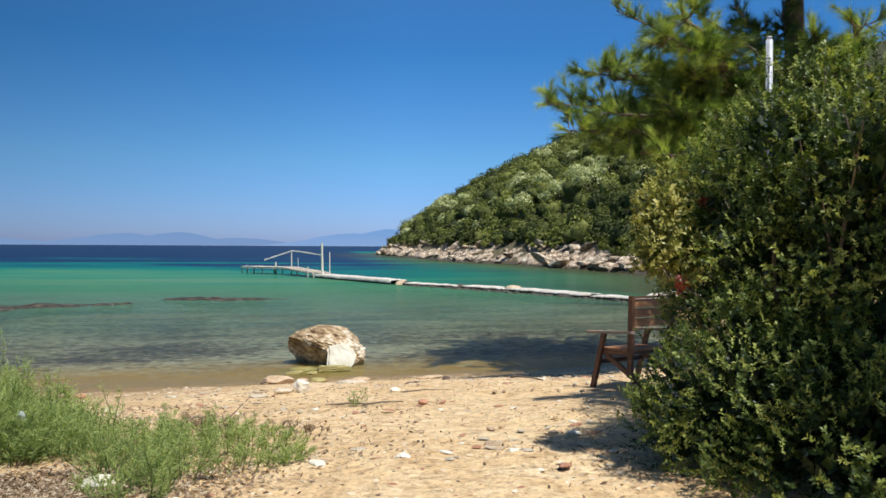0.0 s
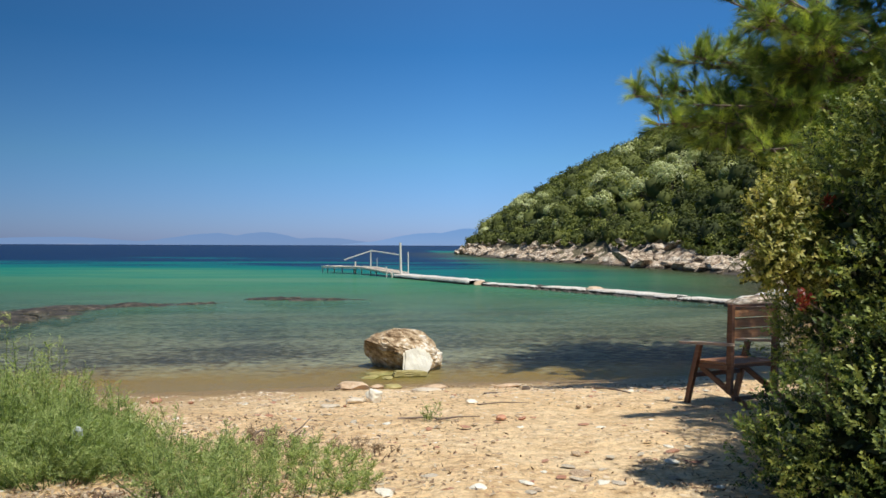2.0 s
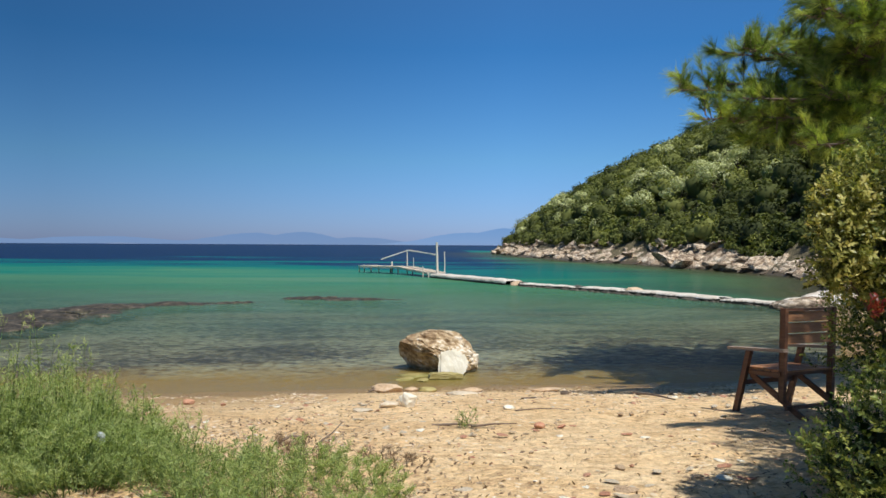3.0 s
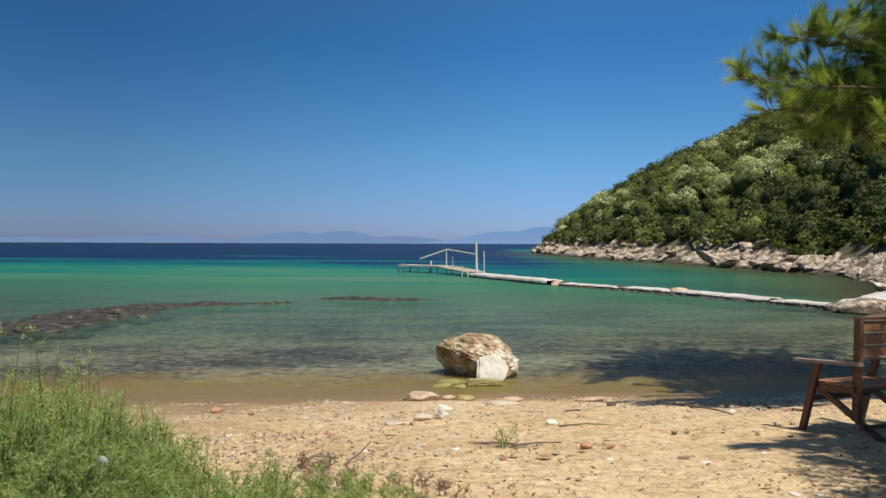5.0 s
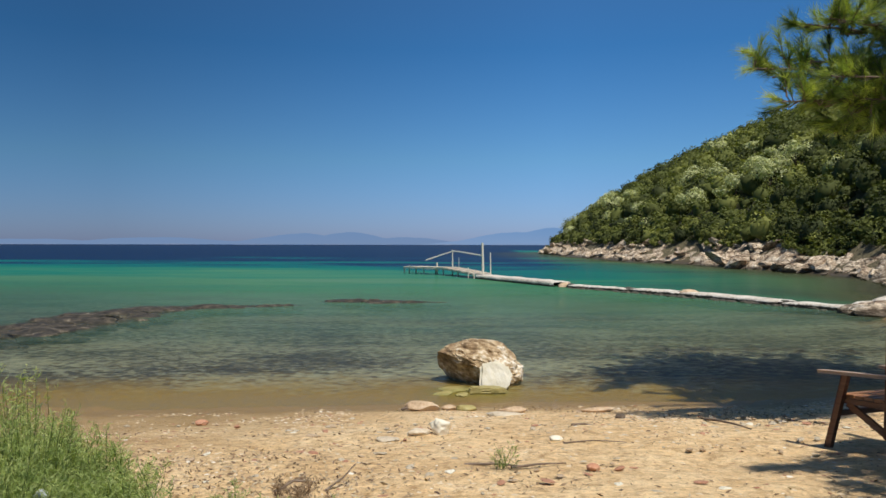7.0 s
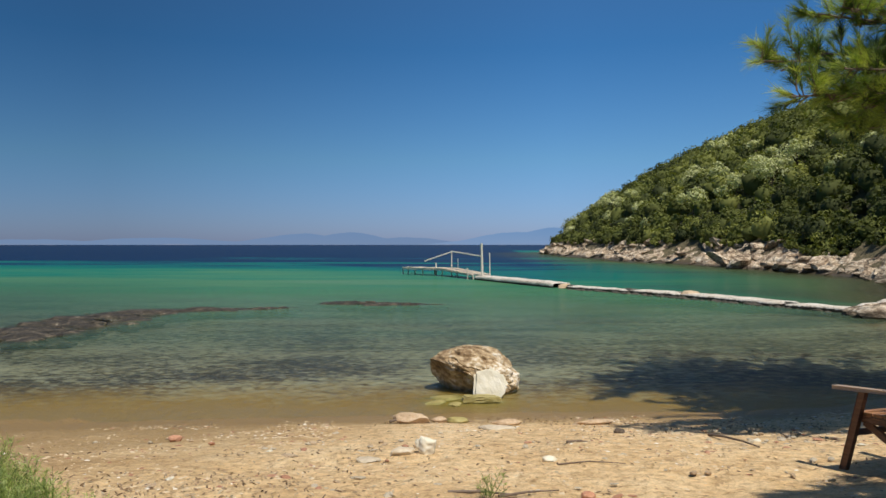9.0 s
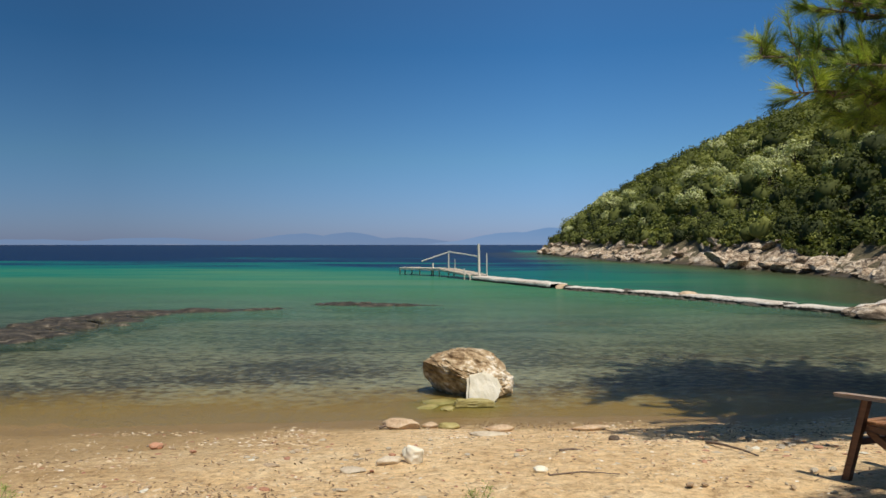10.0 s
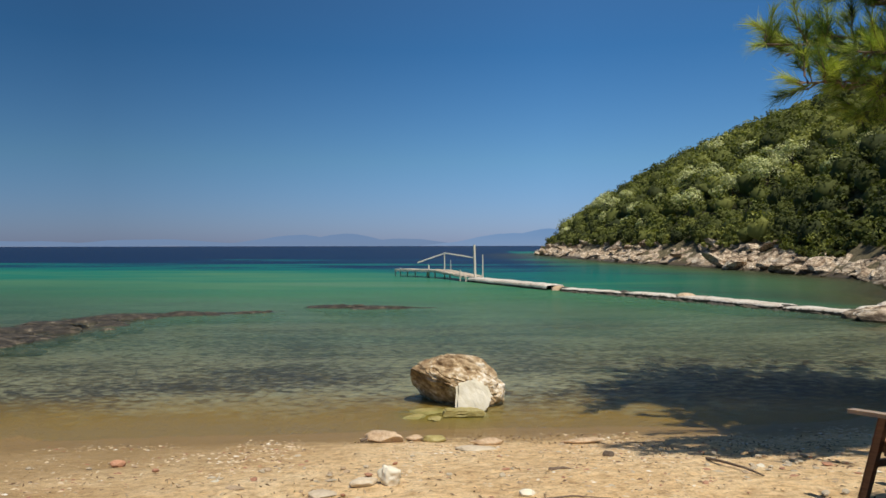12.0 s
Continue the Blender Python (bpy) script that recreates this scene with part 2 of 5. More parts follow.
def leaf_material(name, dark, mid, pale, gloss=0.45, through=0.35, scale=2.5):
    """Leaves that let some light through; the tone attribute sets each leaf's shade of green."""
    n = Nodes(name)
    tone = n.add("ShaderNodeAttribute")
    tone.attribute_name = "tone"
    wide = n.noise(n.coords((1, 1, 1), "world"), scale, 3)
    mixed = n.maths("ADD", tone.outputs["Fac"], n.span(wide, 0.2, 0.8, -0.18, 0.18))
    colour = n.ramp(mixed, [(0.08, dark), (0.5, mid), (0.95, pale)])
    face = n.add("ShaderNodeBsdfPrincipled", Roughness=gloss)
    face.inputs["Specular IOR Level"].default_value = 0.4
    n.link(colour, face.inputs["Base Color"])
    back = n.add("ShaderNodeBsdfTranslucent")
    n.link(n.mix(1.0, colour, (1.15, 1.2, 0.5, 1), "MULTIPLY"), back.inputs["Color"])
    both = n.add("ShaderNodeMixShader", Fac=through)
    n.link(face.outputs[0], both.inputs[1])
    n.link(back.outputs[0], both.inputs[2])
    n.link(both.outputs[0], n.out.inputs["Surface"])
    return n.material


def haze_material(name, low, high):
    """Far land with the sea haze painted in: its surface emits the haze colour."""
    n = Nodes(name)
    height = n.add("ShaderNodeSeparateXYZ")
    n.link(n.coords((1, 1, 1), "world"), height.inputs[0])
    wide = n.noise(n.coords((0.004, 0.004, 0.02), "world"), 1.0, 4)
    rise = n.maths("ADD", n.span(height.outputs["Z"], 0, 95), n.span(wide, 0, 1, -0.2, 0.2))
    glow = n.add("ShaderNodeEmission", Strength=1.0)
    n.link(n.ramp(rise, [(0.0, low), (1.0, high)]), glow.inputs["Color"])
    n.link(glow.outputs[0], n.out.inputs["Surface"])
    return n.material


SAND, WATER = ground_material(), water_material()
CLIFF = shore_rock("cliff_rock", [(0.32, (0.09, 0.058, 0.036)), (0.44, (0.27, 0.185, 0.115)), (0.53, (0.66, 0.52, 0.36)), (0.62, (0.90, 0.80, 0.64))], 0.8)
BOULDER = speckled("boulder_rock", [(0.34, (0.10, 0.06, 0.03)), (0.45, (0.29, 0.19, 0.095)), (0.53, (0.54, 0.40, 0.23)), (0.61, (0.82, 0.74, 0.60))], 2.2, 0.8, 1.0, 0.10)
PALE_STONE = speckled("pale_stone", [(0.25, (0.40, 0.31, 0.20)), (0.5, (0.58, 0.48, 0.34)), (0.75, (0.70, 0.62, 0.48))], 6.0, 0.85, 0.6, 0.03)
WHITE_STONE = speckled("white_stone", [(0.25, (0.58, 0.50, 0.36)), (0.5, (0.78, 0.72, 0.56)), (0.75, (0.86, 0.82, 0.72))], 3.0, 0.8, 0.5, 0.03)
TAN_STONE = speckled("tan_stone", [(0.25, (0.33, 0.20, 0.11)), (0.5, (0.58, 0.42, 0.26)), (0.75, (0.72, 0.58, 0.42))], 7.0, 0.85, 0.7, 0.03)
MOSSY_STONE = speckled("algae_stone", [(0.25, (0.18, 0.14, 0.04)), (0.5, (0.38, 0.31, 0.11)), (0.75, (0.55, 0.48, 0.22))], 5.0, 0.55, 0.5, 0.03)
RED_STONE = speckled("red_brick_stone", [(0.25, (0.34, 0.14, 0.08)), (0.5, (0.52, 0.26, 0.15)), (0.75, (0.64, 0.40, 0.27))], 9.0, 0.85, 0.7, 0.02)
DARK_STONE = speckled("dark_stone", [(0.25, (0.06, 0.045, 0.03)), (0.5, (0.14, 0.105, 0.075)), (0.75, (0.26, 0.21, 0.16))], 9.0, 0.8, 0.7, 0.02)
REEF = speckled("reef_rock", [(0.30, (0.015, 0.013, 0.010)), (0.46, (0.052, 0.044, 0.032)), (0.56, (0.16, 0.125, 0.08)), (0.66, (0.52, 0.45, 0.34))], 3.4, 0.7, 1.0, 0.15, space="world")


def washed_concrete():
    """Whitewashed and dry on top, black with weed where the water laps it."""
    n = Nodes("washed_concrete")
    at = n.coords((1, 1, 1), "world")
    grain = n.mix(0.5, n.noise(at, 1.6, 5, 0.65), n.noise(at, 9, 5, 0.7))
    height = n.add("ShaderNodeSeparateXYZ")
    n.link(at, height.inputs[0])
    dry = n.ramp(grain, [(0.34, (0.26, 0.19, 0.12)), (0.45, (0.58, 0.50, 0.40)), (0.60, (0.78, 0.72, 0.62))])
    wet = n.span(n.maths("ADD", height.outputs["Z"], n.span(grain, 0.3, 0.7, -0.05, 0.05)), 0.125, 0.085)
    return n.finish(n.mix(wet, dry, (0.03, 0.026, 0.018, 1)), 0.85, n.bump(grain, 0.8, 0.05))


WASHED = washed_concrete()
WET_ROCK = speckled("wet_dark_rock", [(0.25, (0.02, 0.018, 0.012)), (0.5, (0.07, 0.06, 0.04)), (0.75, (0.2, 0.17, 0.12))], 2.0, 0.6, 0.9, 0.08)
BLEACHED = speckled("bleached_wood", [(0.25, (0.42, 0.34, 0.25)), (0.5, (0.68, 0.59, 0.47)), (0.75, (0.80, 0.73, 0.62))], 3.0, 0.85, 0.5, 0.01, (1, 8, 8))
CHAIR_WOOD = speckled("varnished_teak", [(0.25, (0.07, 0.032, 0.018)), (0.5, (0.155, 0.070, 0.036)), (0.75, (0.25, 0.125, 0.07))], 6.0, 0.5, 0.4, 0.004, (1, 1, 9))
SLAT_WOOD = speckled("honey_teak", [(0.25, (0.20, 0.085, 0.035)), (0.5, (0.38, 0.18, 0.075)), (0.75, (0.48, 0.26, 0.12))], 6.0, 0.5, 0.4, 0.004, (1.2, 9, 9))
ARM_WOOD = speckled("weathered_teak", [(0.25, (0.20, 0.14, 0.10)), (0.5, (0.36, 0.27, 0.20)), (0.75, (0.50, 0.40, 0.32))], 6.0, 0.6, 0.4, 0.004, (9, 1.2, 9))
STEEL = speckled("galvanised_steel", [(0.25, (0.36, 0.37, 0.39)), (0.5, (0.50, 0.51, 0.53)), (0.75, (0.62, 0.63, 0.65))], 6.0, 0.6, 0.15, 0.003, metal=0.15)
BARK = speckled("pine_bark", [(0.25, (0.018, 0.013, 0.010)), (0.5, (0.06, 0.042, 0.030)), (0.75, (0.15, 0.11, 0.08))], 5.0, 0.95, 1.0, 0.05, (3, 3, 0.8))
TWIG = speckled("grey_twig", [(0.25, (0.09, 0.06, 0.045)), (0.5, (0.19, 0.14, 0.10)), (0.75, (0.32, 0.26, 0.20))], 14.0, 0.9, 0.5, 0.01)
CONE = speckled("dry_cone", [(0.25, (0.03, 0.018, 0.010)), (0.5, (0.075, 0.045, 0.025)), (0.75, (0.14, 0.09, 0.05))], 30.0, 0.9, 0.8, 0.01)
RED_LEAF = leaf_material("red_leaves", (0.10, 0.012, 0.010), (0.24, 0.035, 0.022), (0.36, 0.08, 0.04))
SHRUB = leaf_material("glossy_shrub_leaves", (0.018, 0.034, 0.007), (0.115, 0.165, 0.030), (0.42, 0.45, 0.11), 0.46, 0.36)
YELLOWED = leaf_material("yellowed_shrub_leaves", (0.07, 0.075, 0.014), (0.27, 0.28, 0.06), (0.60, 0.54, 0.17), 0.4, 0.36)
NEEDLES = leaf_material("pine_needles", (0.040, 0.078, 0.020), (0.185, 0.265, 0.055), (0.55, 0.61, 0.13), 0.5, 0.42, 0.9)
MACCHIA = leaf_material("scrub_leaves", (0.038, 0.050, 0.012), (0.150, 0.168, 0.036), (0.29, 0.30, 0.075), 0.85, 0.30, 0.12)
OLIVE = leaf_material("silver_green_leaves", (0.24, 0.26, 0.10), (0.46, 0.48, 0.21), (0.66, 0.66, 0.36), 0.6, 0.28, 0.3)
GRASS = leaf_material("feathery_green", (0.15, 0.21, 0.062), (0.38, 0.46, 0.150), (0.66, 0.68, 0.31), 0.6, 0.45, 1.4)
DRY_LEAF = leaf_material("dry_straw", (0.13, 0.075, 0.04), (0.32, 0.22, 0.13), (0.55, 0.45, 0.31), 0.8, 0.15, 3.0)
PLASTIC = speckled("white_litter", [(0.25, (0.6, 0.62, 0.64)), (0.75, (0.82, 0.83, 0.84))], 20.0, 0.5, 0.3, 0.004)


# ---- mesh helpers ----
def dressed(mesh, material, smooth=True):
    mesh.materials.append(material)
    if smooth:
        mesh.polygons.foreach_set("use_smooth", np.ones(len(mesh.polygons), dtype=bool))
    return mesh


def solid(name, verts, faces, material, smooth=False, tone=None):
    """A mesh from arrays; faces all have the same number of corners."""
    verts, faces = np.asarray(verts, np.float32), np.asarray(faces, np.int32)
    mesh = bpy.data.meshes.new(name)
    mesh.vertices.add(len(verts))
    mesh.vertices.foreach_set("co", verts.ravel())
    mesh.loops.add(faces.size)
    mesh.loops.foreach_set("vertex_index", faces.ravel())
    mesh.polygons.add(len(faces))
    mesh.polygons.foreach_set("loop_start", np.arange(0, faces.size, faces.shape[1], dtype=np.int32))
    mesh.polygons.foreach_set("loop_total", np.full(len(faces), faces.shape[1], np.int32))
    if tone is not None:
        mesh.attributes.new("tone", "FLOAT", "POINT").data.foreach_set("value", np.asarray(tone, np.float32))
    mesh.update(calc_edges=True)
    return dressed(mesh, material, smooth)


def part(name, bm, material, parent=None, label="", smooth=True):
    """One bmesh as one mesh object under a thing or a part."""
    mesh = bpy.data.meshes.new(name)
    bm.to_mesh(mesh)
    bm.free()
    return hang(name, dressed(mesh, material, smooth), parent, label)


def hang(name, mesh, parent=None, label=""):
    ob = new(name, mesh)
    if parent is not None:
        ob.parent = parent
    return tagged(ob, label)


def thing(name, m, label, category, group="", kind=""):
    ob = new(name)
    ob.empty_display_size = 0.1
    ob.matrix_world = m
    return tagged(ob, label, category, group, kind)


def beam(bm, a, b, wide, thick, up=(0, 0, 1), bevel=0.004):
    """A bevelled bar from a to b."""
    a, b = Vector(a), Vector(b)
    along = (b - a).normalized()
    side = along.cross(Vector(up)).normalized()
    top = side.cross(along)
    made = bmesh.ops.create_cube(bm, size=1)["verts"]
    length = (b - a).length
    for v in made:
        v.co = (a + b) / 2 + along * (v.co.x * length) + side * (v.co.y * wide) + top * (v.co.z * thick)
    if bevel:
        edges = list({e for v in made for e in v.link_edges})
        bmesh.ops.bevel(bm, geom=edges, offset=bevel, segments=2, affect="EDGES")
    return bm


def tube(points, radii, sides=7):
    """Vertices and faces (quads) of a tapering tube along points."""
    points = [Vector(p) for p in points]
    verts, faces = [], []
    for k, p in enumerate(points):
        along = (points[min(k + 1, len(points) - 1)] - points[max(k - 1, 0)]).normalized()
        side = along.orthogonal().normalized()
        other = along.cross(side)
        for s in range(sides):
            a = 2 * math.pi * s / sides
            verts.append(p + (side * math.cos(a) + other * math.sin(a)) * radii[k])
    for k in range(len(points) - 1):
        for s in range(sides):
            t = (s + 1) % sides
            faces.append((k * sides + s, k * sides + t, (k + 1) * sides + t, (k + 1) * sides + s))
    return verts, faces


def tubes(name, runs, material, sides=6):
    verts, faces = [], []
    for points, radii in runs:
        v, f = tube(points, radii, sides)
        faces += [tuple(i + len(verts) for i in face) for face in f]
        verts += v
    return solid(name, np.array([tuple(v) for v in verts]), faces, material, True)


def rock_mesh(name, size, seed, material, detail=3, rough=0.28, facets=0.35, flat=0.0, smooth=False):
    """A broken stone: a ball cut by planes, then worn by noise."""
    rng = random.Random(seed)
    bm = bmesh.new()
    bmesh.ops.create_icosphere(bm, subdivisions=detail, radius=1)
    cuts = [(Vector((rng.uniform(-1, 1), rng.uniform(-1, 1), rng.uniform(-1, 1))).normalized(), rng.uniform(1 - facets, 0.98)) for _ in range(11)]
    shift = Vector((rng.uniform(0, 90), rng.uniform(0, 90), rng.uniform(0, 90)))
    for v in bm.verts:
        p = v.co.copy()
        for normal, far in cuts:
            over = p.dot(normal) - far
            if over > 0:
                p -= normal * over * 0.92
        n = noise.fractal(v.co * 1.7 + shift, 1.0, 2.0, 4) * rough + noise.noise(v.co * 6 + shift) * rough * 0.16
        p *= 1 + n * 0.6
        if flat and p.z < -flat:
            p.z = -flat
        v.co = Vector((p.x * size[0], p.y * size[1], p.z * size[2]))
    mesh = bpy.data.meshes.new(name)
    bm.to_mesh(mesh)
    bm.free()
    return dressed(mesh, material, smooth)


def stone(name, x, y, size, seed, material, label, category="stone", sink=0.35, turn=0.0, group="", **shape):
    ob = new(name, rock_mesh(name, size, seed, material, **shape))
    ob.matrix_world = pose(x, y, ground_at(x, y) + size[2] * (1 - 2 * sink), 0, 0, turn)
    return tagged(ob, label, category, group)


# ---- the shape of the land ----
SHORE = np.array([(-4700, -400), (-300, -6), (-60, 6), (-14, 10.2), (-6, 11.4), (-3.6, 11.7), (-1, 12.05), (1, 12.35), (2.5, 12.5), (5, 12.6), (6.6, 13.0),
                  (9, 14.5), (11, 18), (12.6, 22), (14, 25.4), (18, 30), (22, 38), (26, 45), (27.6, 49), (28.4, 55), (28.8, 65), (28, 75), (27.6, 90),
                  (23.6, 102), (23.4, 121), (21.3, 144), (21.2, 199), (25, 213), (42, 236), (90, 262), (600, 400), (4700, 900)], float)


def shore_distance(x, y):
    """Metres inland from the water's edge, negative out to sea."""
    x, y = np.asarray(x, float), np.asarray(y, float)
    best, side = np.full(x.shape, 1e18), np.ones(x.shape)
    for (ax, ay), (bx, by) in zip(SHORE[:-1], SHORE[1:]):
        dx, dy = bx - ax, by - ay
        s = np.clip(((x - ax) * dx + (y - ay) * dy) / (dx * dx + dy * dy), 0, 1)
        ox, oy = x - ax - s * dx, y - ay - s * dy
        d2 = ox * ox + oy * oy
        closer = d2 < best - 1e-9
        best = np.where(closer, d2, best)
        side = np.where(closer, np.sign(dy * ox - dx * oy), side)
    return np.sqrt(best) * np.where(side == 0, 1, side)


def beyond_causeway(x, y):
    """1 in the deep rocky water behind the causeway, 0 on its open side."""
    x, y = np.asarray(x, float), np.asarray(y, float)
    s = np.clip((x - 15.2 + (y - 27.6) * 0.54) / 5, 0, 1)
    return s * s * (3 - 2 * s) * np.clip((y - 26) / 6, 0, 1)


def sea_bed(x, y):
    d = shore_distance(x, y)
    # the bay deepens steadily outward, clear of the headland's foot
    open_sea = np.clip((20 - np.asarray(x, float)) / 12, 0, 1)
    out = np.asarray(y, float) - 12
    d = np.where(d < 0, d - open_sea * np.clip(out + d, 0, None), d)
    beach = np.interp(d, [-1500, -300, -130, -100, -80, -60, -30, -14, -8, -4, -1.6, 0, 1, 2, 3.6, 5, 7.2, 12, 40, 300, 4700],
                      [-40, -16, -8.5, -6.3, -4.6, -3.4, -1.9, -1.15, -0.75, -0.4, -0.16, 0, 0.13, 0.27, 0.51, 0.64, 0.82, 1.1, 2.2, 6, 60])
    hill = np.interp(d, [-1500, -300, -110, -60, -30, -15, -9, -3.5, -1, 0, 3, 12, 25, 40, 64, 100, 160, 4700],
                     [-40, -16, -7, -4.6, -3.6, -3.3, -2.9, -1.9, -0.8, 0, 2.2, 9.0, 17, 24.5, 34, 44, 50, 90])
    w = np.clip((np.asarray(y, float) - 24) / 20, 0, 1)
    w = w * w * (3 - 2 * w) * (np.asarray(x, float) > 0)
    w = np.where(d > 0, w, beyond_causeway(x, y))
    return beach * (1 - w) + hill * w


def ground_height(x, y):
    """The land, and the sea bed lifted to the shallow depth at which clear water shows it."""
    z = sea_bed(x, y)
    return np.where(z > 0, z, np.where(z > -2, z * 0.22, z + 1.56))


def ground_at(x, y):
    return float(ground_height(np.array([x]), np.array([y]))[0])


def steps(*runs):
    """Grid lines: runs of (from, to, spacing)."""
    out = []
    for a, b, by in runs:
        out += list(np.arange(a, b, by))
    return np.array(out + [runs[-1][1]])


def sheet(name, xs, ys, height, material, smooth=True):
    gx, gy = np.meshgrid(xs, ys)
    gz = height(gx, gy)
    verts = np.stack([gx, gy, gz], -1).reshape(-1, 3)
    w, h = len(xs), len(ys)
    i = (np.arange(h - 1)[:, None] * w + np.arange(w - 1)[None]).ravel()
    return solid(name, verts, np.stack([i, i + 1, i + w + 1, i + w], -1), material, smooth), verts


def smooth_noise(x, y, scale, seed=0.0):
    flat = [noise.noise((a / scale + seed, b / scale, seed)) for a, b in zip(np.ravel(x), np.ravel(y))]
    return np.array(flat).reshape(np.shape(x))


# reefs just under the surface: runs of x, y, half width
REEFS = [[(-13.5, 15.8, 0.8), (-11.2, 18.6, 1.5), (-9.9, 21.0, 1.6), (-9.7, 24.5, 1.6), (-9.4, 27.4, 1.3), (-7.6, 28.1, 0.65), (-5.6, 28.8, 0.45), (-4.9, 29.2, 0.12)],
         [(-3.9, 30.7, 0.2), (-2.6, 31.3, 0.9), (-0.9, 30.9, 0.7), (0.4, 30.8, 0.2)]]


def reef_share(x, y):
    """1 over a reef, 0 away from it."""
    share = np.zeros(np.shape(x))
    for run in REEFS:
        for (ax, ay, aw), (bx, by, bw) in zip(run[:-1], run[1:]):
            s = np.clip(((x - ax) * (bx - ax) + (y - ay) * (by - ay)) / ((bx - ax) ** 2 + (by - ay) ** 2), 0, 1)
            d = np.hypot(x - ax - s * (bx - ax), y - ay - s * (by - ay))
            share = np.maximum(share, np.clip((1.0 - d / (aw + (bw - aw) * s)) * 2.5, 0, 1))
    return share


def uneven_ground(x, y):
    z = ground_height(x, y)
    near = (np.abs(x) < 30) & (y > -15) & (y < 30)
    bumps = smooth_noise(x, y, 1.7, 3.1) * 0.03 + smooth_noise(x, y, 0.45, 7.7) * 0.028
    far = smooth_noise(x, y, 14, 1.3) * 1.2 + smooth_noise(x, y, 5, 4.3) * 0.5
    land = np.clip(z / 0.3, 0.25, 1)
    return z + np.where(near, bumps * land, np.where(z > 2, far, far * 0.15))


ground_xs = steps((-4700, -500, 700), (-500, -60, 40), (-60, -16, 4), (-16, -5, 0.4), (-5, 7, 0.09), (7, 16, 0.4), (16, 100, 2.0), (100, 300, 10), (300, 4700, 700))
ground_ys = steps((-4700, -300, 700), (-300, -20, 28), (-20, 2, 0.8), (2, 13.4, 0.09), (13.4, 20, 0.22), (20, 33, 0.4), (33, 60, 1.5), (60, 260, 2.5), (260, 500, 30), (500, 4700, 700))
ground_mesh, _ = sheet("ground", ground_xs, ground_ys, uneven_ground, SAND)
ground = tagged(new("ground", ground_mesh), "pale gritty sand beach running down into a sea bed with weed", "ground", kind="structure")

water_xs = steps((-4700, -500, 350), (-500, -60, 20), (-60, -18, 2), (-18, 12, 0.4), (12, 40, 1.5), (40, 300, 10), (300, 4700, 350))
water_ys = steps((-400, 8, 30), (8, 34, 0.4), (34, 70, 1.5), (70, 300, 6), (300, 4700, 250))
water_mesh, water_verts = sheet("water", water_xs, water_ys, lambda x, y: np.zeros_like(x), WATER)
water_depth = np.clip(-sea_bed(water_verts[:, 0], water_verts[:, 1]), 0, 60)
on_reef = reef_share(water_verts[:, 0], water_verts[:, 1])
water_depth = water_depth * (1 - 0.97 * on_reef)
water_mesh.attributes.new("depth", "FLOAT", "POINT").data.foreach_set("value", water_depth.astype(np.float32))
# where the dark bed and the painted rock reflection tint the water
bed_and_reflection = beyond_causeway(water_verts[:, 0], water_verts[:, 1]) * np.clip(1.1 + shore_distance(water_verts[:, 0], water_verts[:, 1]) / 15, 0, 1)
water_mesh.attributes.new("rocky", "FLOAT", "POINT").data.foreach_set("value", bed_and_reflection.astype(np.float32))
water = tagged(new("water", water_mesh), "calm clear sea, sandy shallows turning turquoise then navy", "water", kind="structure")


# ---- far coast in the haze ----
def far_ridge(name, x0, x1, y, peaks, material, label, seed):
    xs = np.linspace(x0, x1, 220)
    high = np.zeros_like(xs)
    for at, up, wide in peaks:
        high = np.maximum(high, up * np.exp(-(((xs - at) / wide) ** 2)))
    high += (5 if len(peaks) != 4 else 0.5) + np.array([noise.fractal((x / 260 + seed, seed, 0), 1.0, 2.0, 5) for x in xs]) * 7 * (0.3 + high / 60)
    high *= np.clip(np.minimum(xs - x0, x1 - xs) / 160, 0.02, 1)
    rows = [(0.0, -60, 0.0), (0.35, -30, 0.0), (0.75, 0, 1.0), (1.0, 30, 2.0), (0.0, 120, 0.0)]
    verts = np.concatenate([np.stack([xs + 0 * xs, y + dy + 0 * xs, high * s], -1) for s, dy, _ in rows])
    i = (np.arange(len(rows) - 1)[:, None] * len(xs) + np.arange(len(xs) - 1)[None]).ravel()
    mesh = solid(name, verts, np.stack([i, i + 1, i + len(xs) + 1, i + len(xs)], -1), material, True)
    return tagged(new(name, mesh), label, "mountains", kind="structure")


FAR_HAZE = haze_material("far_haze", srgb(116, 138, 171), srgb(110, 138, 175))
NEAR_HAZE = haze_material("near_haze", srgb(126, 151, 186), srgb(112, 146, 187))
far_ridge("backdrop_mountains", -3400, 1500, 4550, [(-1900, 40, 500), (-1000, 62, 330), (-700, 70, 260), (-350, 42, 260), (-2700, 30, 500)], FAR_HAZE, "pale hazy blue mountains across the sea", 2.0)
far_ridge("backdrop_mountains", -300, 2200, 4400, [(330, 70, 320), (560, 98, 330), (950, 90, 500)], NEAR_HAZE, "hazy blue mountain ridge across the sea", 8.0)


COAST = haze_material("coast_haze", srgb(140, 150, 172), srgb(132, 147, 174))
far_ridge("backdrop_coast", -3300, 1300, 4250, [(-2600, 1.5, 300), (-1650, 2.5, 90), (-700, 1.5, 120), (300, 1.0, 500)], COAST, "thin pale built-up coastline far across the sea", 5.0)


